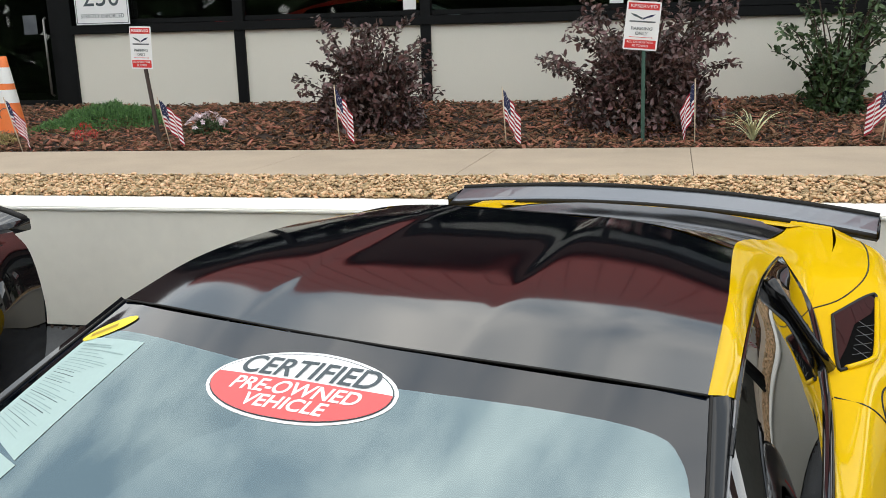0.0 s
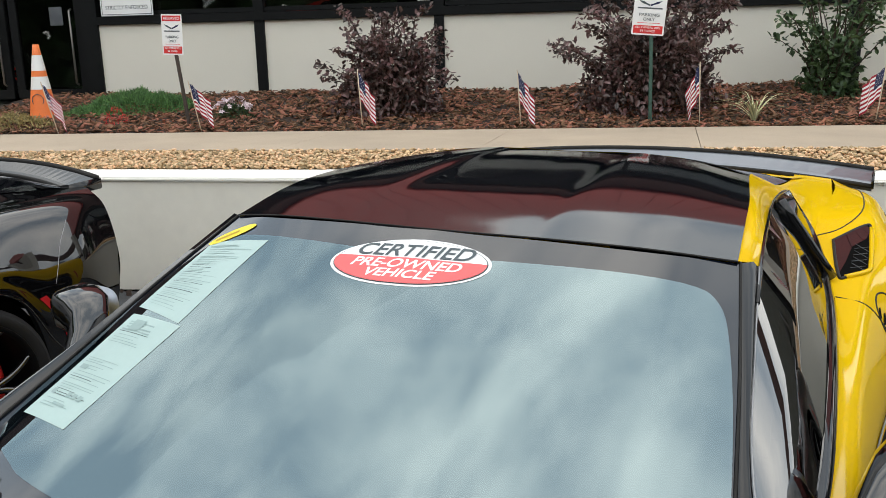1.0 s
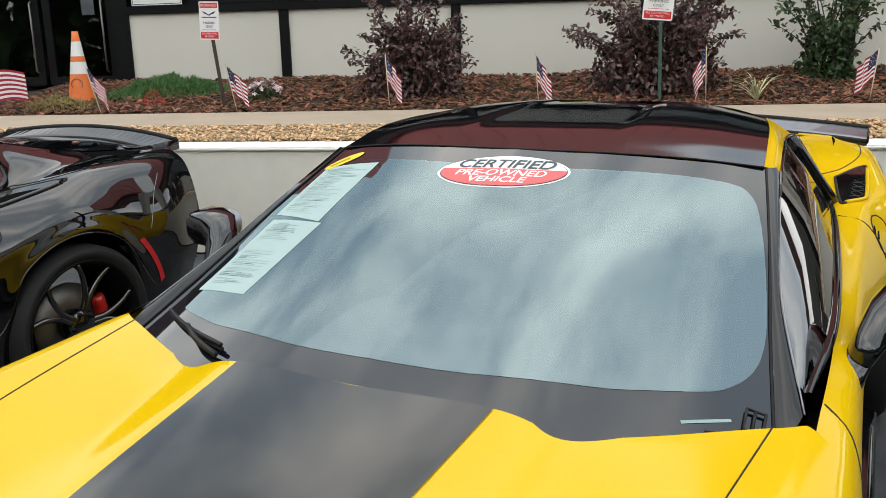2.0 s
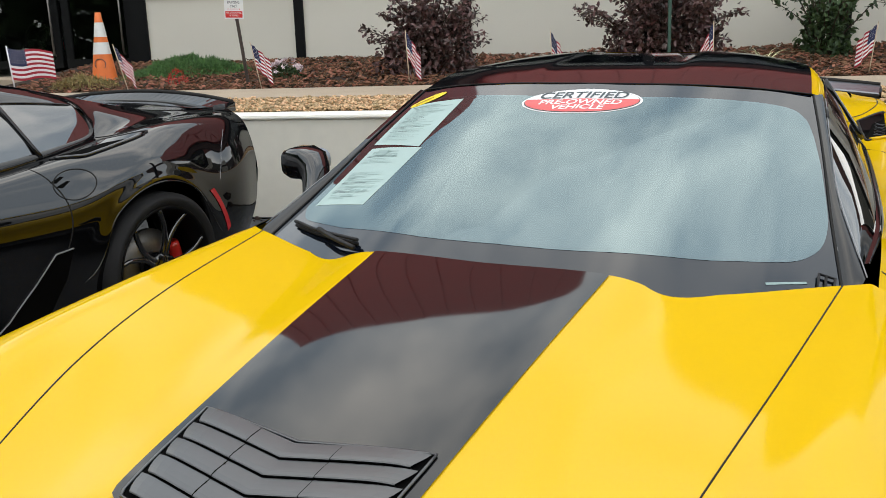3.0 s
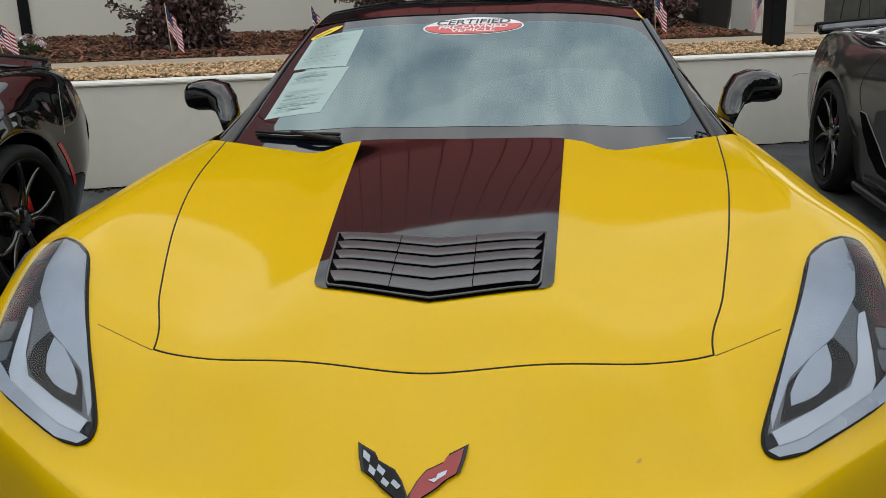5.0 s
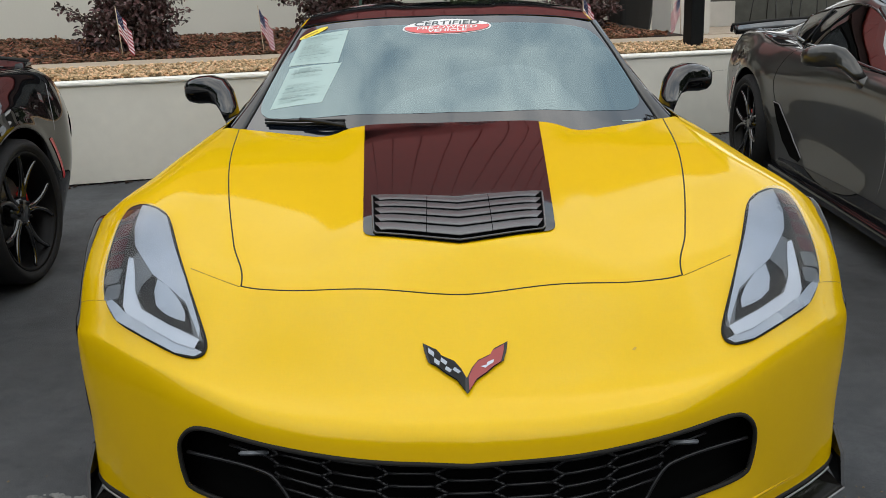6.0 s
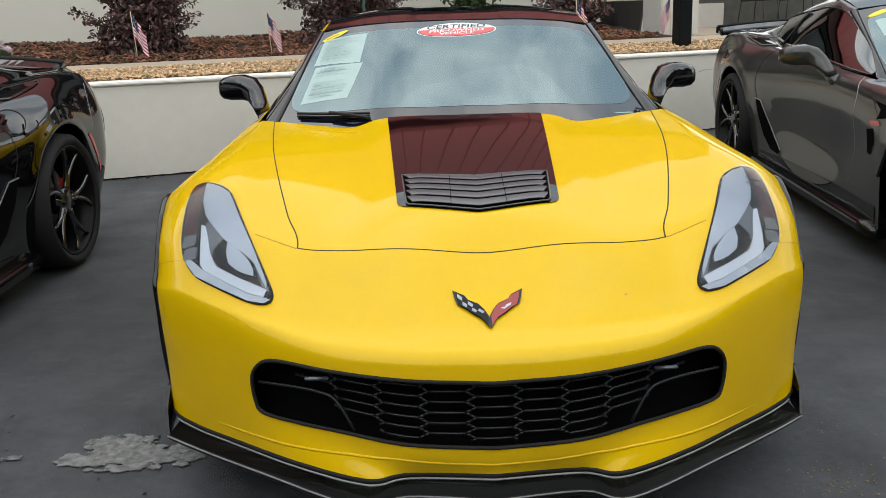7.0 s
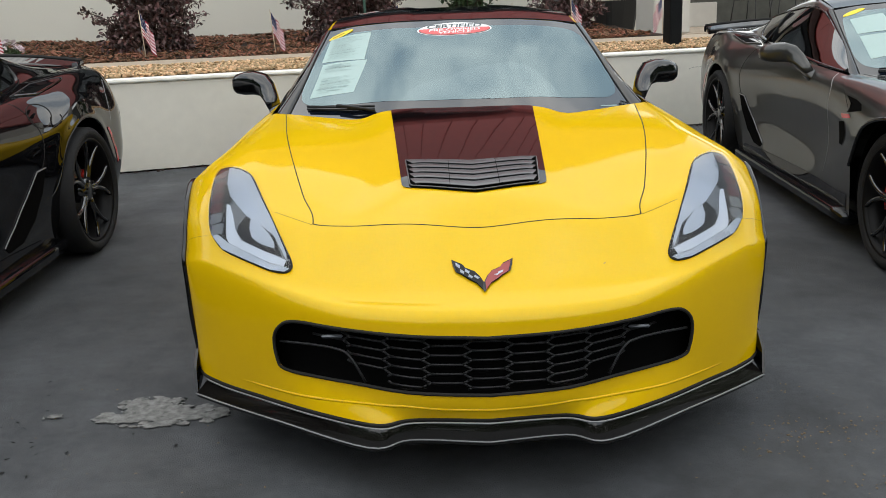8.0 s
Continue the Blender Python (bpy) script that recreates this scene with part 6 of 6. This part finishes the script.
parking_sign(-2.462, 7.70, 1.655, 0.185, 0.335, -2.375, M_BROWNPOST, 2.0, 6.0)
parking_sign(1.47, 7.75, 1.72, 0.245, 0.345, 1.50, M_GREENPOST, 5.0, 1.0)

SPEED = empty("window_sign", SITE @ pose(-4.03, 9.79, 2.25, 90, 0, 0), "white speed sign standing in the shop window", "sign")
part("panel", plate([(-0.31, -0.17), (0.31, -0.17), (0.31, 0.35), (-0.31, 0.35)], 0.004), M_WHITE, SPEED, smooth=False)
part("border", tube([(-0.295, -0.155, 0.005), (0.295, -0.155, 0.005), (0.295, 0.335, 0.005), (-0.295, 0.335, 0.005)], 0.005, 4, closed=True), M_INK, SPEED)
put_letters("lettering", "STRICTLY ENFORCED", 0.06, pose(0, -0.085, 0.005), M_INK, SPEED, 0.50)
put_letters("lettering", "250", 0.30, pose(0, 0.11, 0.005), M_INK, SPEED, 0.42)


def cloth(name, grid, parent):
    """A striped flag with a starred blue corner; grid rows run down the hoist."""
    R, C = grid.shape[0] - 1, grid.shape[1] - 1
    bm = bmesh.new()
    vs = [[bm.verts.new(p) for p in row] for row in grid]
    for i in range(R):
        for j in range(C):
            f = bm.faces.new((vs[i][j], vs[i + 1][j], vs[i + 1][j + 1], vs[i][j + 1]))
            f.smooth = True
            stripe = i * 13 // R
            f.material_index = 2 if stripe < 7 and j < C * 0.4 else stripe % 2
    me = bpy.data.meshes.new(name)
    bm.to_mesh(me)
    bm.free()
    for m in (M_FLAGRED, M_FLAGWHITE, M_FLAGBLUE):
        me.materials.append(m)
    ob = new(name, me)
    ob.parent = parent
    stars = bmesh.new()
    for i in range(1, int(R * 7 / 13) - 1, 2):
        for j in range(1 + (i // 2) % 2, int(C * 0.4), 2):
            c, a, b = Vector(grid[i][j]), Vector(grid[i][j + 1]) - Vector(grid[i][j]), Vector(grid[i + 1][j]) - Vector(grid[i][j])
            n = a.cross(b).normalized()
            for s in (0.0012, -0.0012):
                ring = [stars.verts.new(c + n * s + (a * math.cos(t) * 0.35 + b * math.sin(t) * 0.35)) for t in np.linspace(0, math.tau, 5, endpoint=False)]
                stars.faces.new(ring if s > 0 else ring[::-1])
    part("stars", stars, M_FLAGWHITE, ob, smooth=False)
    return ob


def small_flag(u, v, z, lean, turn, droop, height=0.45):
    ob = empty("flag", SITE @ pose(u, v, z, 0, lean, turn), "small striped flag on a thin wooden stick, hanging down", "flag", "small flags along the pavement")
    part("stick", tube([(0, 0, -0.03), (0, 0, height)], 0.0045, 6), M_WOOD, ob)
    part("tip", lathe([(0, 0.0), (0.004, 0.005), (0.016, 0.0)], 8), M_WOOD, ob).matrix_basis = pose(0, 0, height, 0, -90, 0)
    R, C = 26, 20
    g = np.zeros((R + 1, C + 1, 3))
    for i in range(R + 1):
        for j in range(C + 1):
            h, f = i / R, j / C
            side = 0.165 * f * (1 - 0.3 * droop) * (1 - 0.2 * h * f)
            fold = 0.016 * math.sin(f * 9 + h * 2.0) * f ** 0.5
            g[i, j] = (0.006 + side + 0.006 * math.sin(f * 14), fold - 0.02 * f, height - 0.015 - 0.23 * h - 0.21 * droop * f ** 1.1)
    cloth("cloth", g, ob)
    return ob


small_flag(-3.46, 7.45, 1.0, -14, 0, 1.0, 0.46)
small_flag(-2.18, 7.52, 1.0, -10, 20, 0.8, 0.44)
small_flag(-0.806, 7.60, 1.0, -3, 40, 1.0, 0.50)
small_flag(0.488, 7.66, 1.0, -4, 30, 1.0, 0.47)
small_flag(1.873, 7.72, 1.0, 2, 150, 1.0, 0.50)
small_flag(3.16, 7.76, 1.0, -6, 190, 0.7, 0.46)
small_flag(3.98, 7.80, 1.0, -3, 10, 0.9, 0.50)
small_flag(5.22, 7.86, 1.0, 2, 185, 1.0, 0.50)


def large_flag(u, v, z):
    ob = empty("flag", SITE @ pose(u, v, z, 0, -4, 0), "striped flag spread by the breeze on a white stick", "flag")
    part("stick", tube([(0, 0, -0.04), (0, 0, 0.48)], 0.007, 8), M_FLAGWHITE, ob)
    R, C = 26, 40
    g = np.zeros((R + 1, C + 1, 3))
    for i in range(R + 1):
        for j in range(C + 1):
            h, f = i / R, j / C
            g[i, j] = (0.007 + 0.44 * f, 0.03 * math.sin(f * 8 + h) * f, 0.46 - 0.30 * h - 0.07 * f * (1 - 0.6 * h) - 0.012 * math.sin(f * 7))
    cloth("cloth", g, ob)


large_flag(-4.66, 7.50, 0.99)


def traffic_cone(u, v, z):
    ob = empty("traffic_cone", SITE @ pose(u, v, z, 0, 0, 12), "orange traffic cone with two white reflective bands", "cone")
    part("base", box((0.34, 0.34, 0.03), (0, 0, 0.015), 0.008), M_CONE, ob)
    h, r0, r1 = 0.72, 0.135, 0.028
    rad = lambda z: r0 + (r1 - r0) * z / h
    for name, a, b, m in (("body", 0.03, 0.30, M_CONE), ("band", 0.30, 0.42, M_REFLECT), ("body", 0.42, 0.475, M_CONE), ("band", 0.475, 0.62, M_REFLECT), ("tip", 0.62, h, M_CONE)):
        e = 0.001 if name == "band" else 0.0
        prof = [(a, rad(a) + e), (b, rad(b) + e)] + ([(h, 0.012)] if name == "tip" else [])
        part(name, lathe(prof, 32), m, ob).matrix_basis = pose(0, 0, 0, 0, -90, 0)
    part("mark", tube([(0.055 * math.cos(t), -0.10 - 0.0, 0.20 + 0.055 * math.sin(t)) for t in np.linspace(0, math.tau, 16, endpoint=False)], 0.004, 4, closed=True), M_INK, ob)


traffic_cone(-4.20, 8.35, 1.06)
POST = part("post", box((0.135, 0.135, 2.6), (0, 0, 1.3), 0.006), M_FRAME, smooth=False)
POST.matrix_basis = SITE @ pose(4.215, 6.03, 0.94)
tagged(POST, "square black steel post standing in the gravel", "post")


def patio_chair(u, v, turn):
    ob = empty("patio_chair", SITE @ pose(u, v, 1.03, 0, 0, turn), "dark metal patio chair", "chair", "patio chairs")
    for x in (-0.22, 0.22):
        for y in (-0.22, 0.22):
            part("leg", tube([(x * 1.15, y * 1.2, 0), (x, y, 0.44)], 0.012, 6), M_SEAT, ob)
    part("seat", box((0.48, 0.48, 0.03), (0, 0, 0.45), 0.01), M_SEAT, ob)
    part("backrest", box((0.46, 0.03, 0.42), (0, 0.25, 0.72), 0.012), M_SEAT, ob)


patio_chair(6.5, 10.6, 35)
patio_chair(9.7, 12.2, 200)
patio_chair(10.8, 12.6, 160)
PLANTER = part("planter", skin([rounded(0, 0, 0, 0.42, 0.42, ax=(1, 0, 0), ay=(0, 1, 0), k=6), rounded(0, 0, 0.42, 0.52, 0.52, ax=(1, 0, 0), ay=(0, 1, 0), k=6)]), M_SEAT, smooth=False)
PLANTER.matrix_basis = SITE @ pose(5.32, 9.25, 1.06)
tagged(PLANTER, "dark square plant pot at the end of the bed", "plant pot")


def loose_grit():
    """Pale grit on the asphalt beside the splitter, and brown litter along the wall's foot."""
    r = np.random.default_rng(51)
    shapes = pebble_shapes(4)
    P, T, S, K = [], [], [], []
    for cx, cy, sx, sy, count in ((0.95, 0.55, 0.09, 0.06, 60), (1.12, 0.56, 0.09, 0.05, 40), (0.82, 0.43, 0.07, 0.03, 16), (1.03, 0.24, 0.06, 0.05, 22), (1.02, 0.84, 0.05, 0.03, 9), (1.15, 0.75, 0.15, 0.12, 10), (-1.3, 0.5, 0.5, 0.4, 45), (-0.9, 0.2, 0.7, 0.3, 30)):
        for _ in range(count):
            P.append((r.normal(cx, sx), r.normal(cy, sy), 0.003))
            T.append(turn_of(0, 0, r.uniform(0, 6.3)))
            S.append(r.uniform(0.0018, 0.0042))
            K.append(shapes[int(r.integers(4))])
    V, F = scatter(K, P, T, S)
    stuff("loose_grit", V, F, M_GRIT, "pale grit scattered on the asphalt", "grit", LOT)
    P, T, S, K = [], [], [], []
    for _ in range(70):
        P.append((r.normal(-1.45, 0.38), r.normal(0.45, 0.40), 0.004))
        T.append(turn_of(0, 0, r.uniform(0, 6.3)) @ np.diag((1.0, r.uniform(0.25, 0.8), 0.4)))
        S.append(r.uniform(0.003, 0.011))
        K.append(shapes[int(r.integers(4))])
    V, F = scatter(K, P, T, S)
    stuff("loose_scraps", V, F, M_RUBBER, "small black scraps lying on the asphalt", "litter", LOT)
    P, T, S, K = [], [], [], []
    inv = LOT.inverted() @ SITE
    for _ in range(900):
        w = inv @ Vector((r.uniform(-7, 7), 5.515 - abs(r.normal(0, 0.035)), 0))
        P.append((w.x, w.y, 0.006))
        T.append(turn_of(r.normal(0, 0.4), r.normal(0, 0.4), r.uniform(0, 6.3)))
        S.append(r.uniform(0.006, 0.02))
        K.append(LEAF if r.uniform() < 0.6 else shapes[int(r.integers(4))])
    V, F = scatter(K, P, T, S)
    stuff("leaf_litter", V, F, M_SOIL, "dark leaf litter along the foot of the wall", "litter", LOT)


loose_grit()

part("crack", tube(spline([(4.084, 5.519, 0.764), (4.132, 5.519, 0.779), (4.222, 5.519, 0.78), (4.348, 5.519, 0.779)], 4), [0.0018 * (1 - 0.05 * k) for k in range(13)], 4), M_SOIL, bpy.data.objects["wall_retaining"])


def unseen_trees():
    """Unseen dark trees far behind the car park, an uneven belt round the open side, added to darken reflections."""
    r = np.random.default_rng(61)
    V, F, n = [], [], 0
    for k in range(8000):
        a = r.uniform(math.radians(165), math.radians(375))
        d = 34 + r.uniform(0, 5)
        top = 12.0 + 3.2 * noise.noise(Vector((a * 5, 1, 3))) + 1.3 * noise.noise(Vector((a * 17, 4, 3)))
        c = np.array((d * math.cos(a), d * math.sin(a), top * r.uniform(-0.25, 1.0)))
        m, s = turn_of(*r.uniform(0, 6.3, 3)), r.uniform(0.5, 1.1)
        for tri in ((0, 0.6), (2.1, 1.0), (4.2, 0.8)):
            pts = [m @ np.array((math.cos(tri[0] + b) * s * tri[1], math.sin(tri[0] + b) * s, 0.25 * s * math.sin(3 * b))) + c for b in (0, 1.6, 3.1, 4.6)]
            V += [tuple(p) for p in pts]
            F.append((n, n + 1, n + 2, n + 3))
            n += 4
    stuff("backdrop", V, F, M_LEAF_G, "unseen belt of trees added to darken reflections", "trees", Matrix())


unseen_trees()


DISPLAY = empty("display_wheel", SITE @ pose(-6.16, 10.55, 1.12, 0, 0, -90), "spare alloy wheel standing inside the entrance", "wheel")
wheel(DISPLAY, 0, 0, 0.34, 0.24, 1)


def wall_foot():
    """The dark open joint where the wall meets the asphalt."""
    pts, rad = [], []
    for u in np.linspace(-7, 7, 240):
        w = SITE @ Vector((u, 5.514, 0))
        pts.append((u, 5.514, -(0.00936 * w.x - 0.0391 * w.y) / 0.99919 + 0.002))
        rad.append(0.009 + 0.007 * noise.noise(Vector((u * 9, 2, 0))) + 0.004 * noise.noise(Vector((u * 31, 5, 0))))
    part("foot_joint", tube(pts, [max(0.003, r) for r in rad], 6), M_VOID, bpy.data.objects["wall_retaining"])


wall_foot()


# ---- the cars in the car park and the one in the showroom ----
build_car(LOT, M_YELLOW, "bright yellow sports coupe with a black hood stripe", M_BLADE, M_ROOF, detail=True)
build_car(LOT @ pose(-2.95, -1.14, 0), M_BLACK, "glossy black sports coupe parked beside the yellow one", M_CARBON, M_ROOF, stripe=False, blade_half=0.63)
build_car(LOT @ pose(2.83, 0.82, 0, 0, 0, -3), M_GREY, "dark grey metallic sports coupe with a price sheet", M_CARBON, M_ROOF, stripe=False)
build_car(SITE @ pose(1.85, 11.15, 1.12, 0, 0, 90), M_RED, "red sports car inside the showroom", M_RED, M_RED, stripe=False)


# ---- gravel, last: stones in the strip behind the wall ----
PEBBLES = pebble_shapes(8)
count = 23000
gu = np.concatenate([rng.uniform(-4.5, 6.0, 21000), rng.uniform(-11, -4.5, 1000), rng.uniform(6.0, 11, 1000)])
gv = np.array([rng.uniform(5.845, 6.225 + 0.012 * u) for u in gu])
gz = 0.948 + rng.uniform(0, 0.03, count) + 0.052 * np.clip((gv - 5.9) / 0.3, 0, 1)
gs = 0.0075 + 0.0105 * rng.uniform(0, 1, count) ** 1.4
near = np.where((gu > -0.2) & (gu < 0.6))[0][:300]
BED = empty("gravel_bed", SITE, "strip of tan river gravel between wall and pavement", "gravel", kind="structure")
meshes = []
for k, (v, f) in enumerate(PEBBLES):
    me = bpy.data.meshes.new("stone")
    me.from_pydata(v, [], f)
    me.polygons.foreach_set("use_smooth", [True] * len(me.polygons))
    me.materials.append(M_GRAVEL)
    meshes.append(me)
for i in near:
    st = new("stone", meshes[i % 8])
    st.parent = BED
    s = gs[i]
    st.matrix_basis = pose(gu[i], gv[i], gz[i], rng.normal(0, 20), rng.normal(0, 20), rng.uniform(0, 360)) @ Matrix.Diagonal((s, s, s, 1))
rest = np.setdiff1d(np.arange(count), near)
V, F = scatter([PEBBLES[i % 8] for i in rest], [(gu[i], gv[i], gz[i]) for i in rest], [turn_of(rng.normal(0, 0.35), rng.normal(0, 0.35), rng.uniform(0, 6.3)) for i in rest], gs[rest])
stuff("gravel", V, F, M_GRAVEL, "", "", smooth=True, parent=BED)
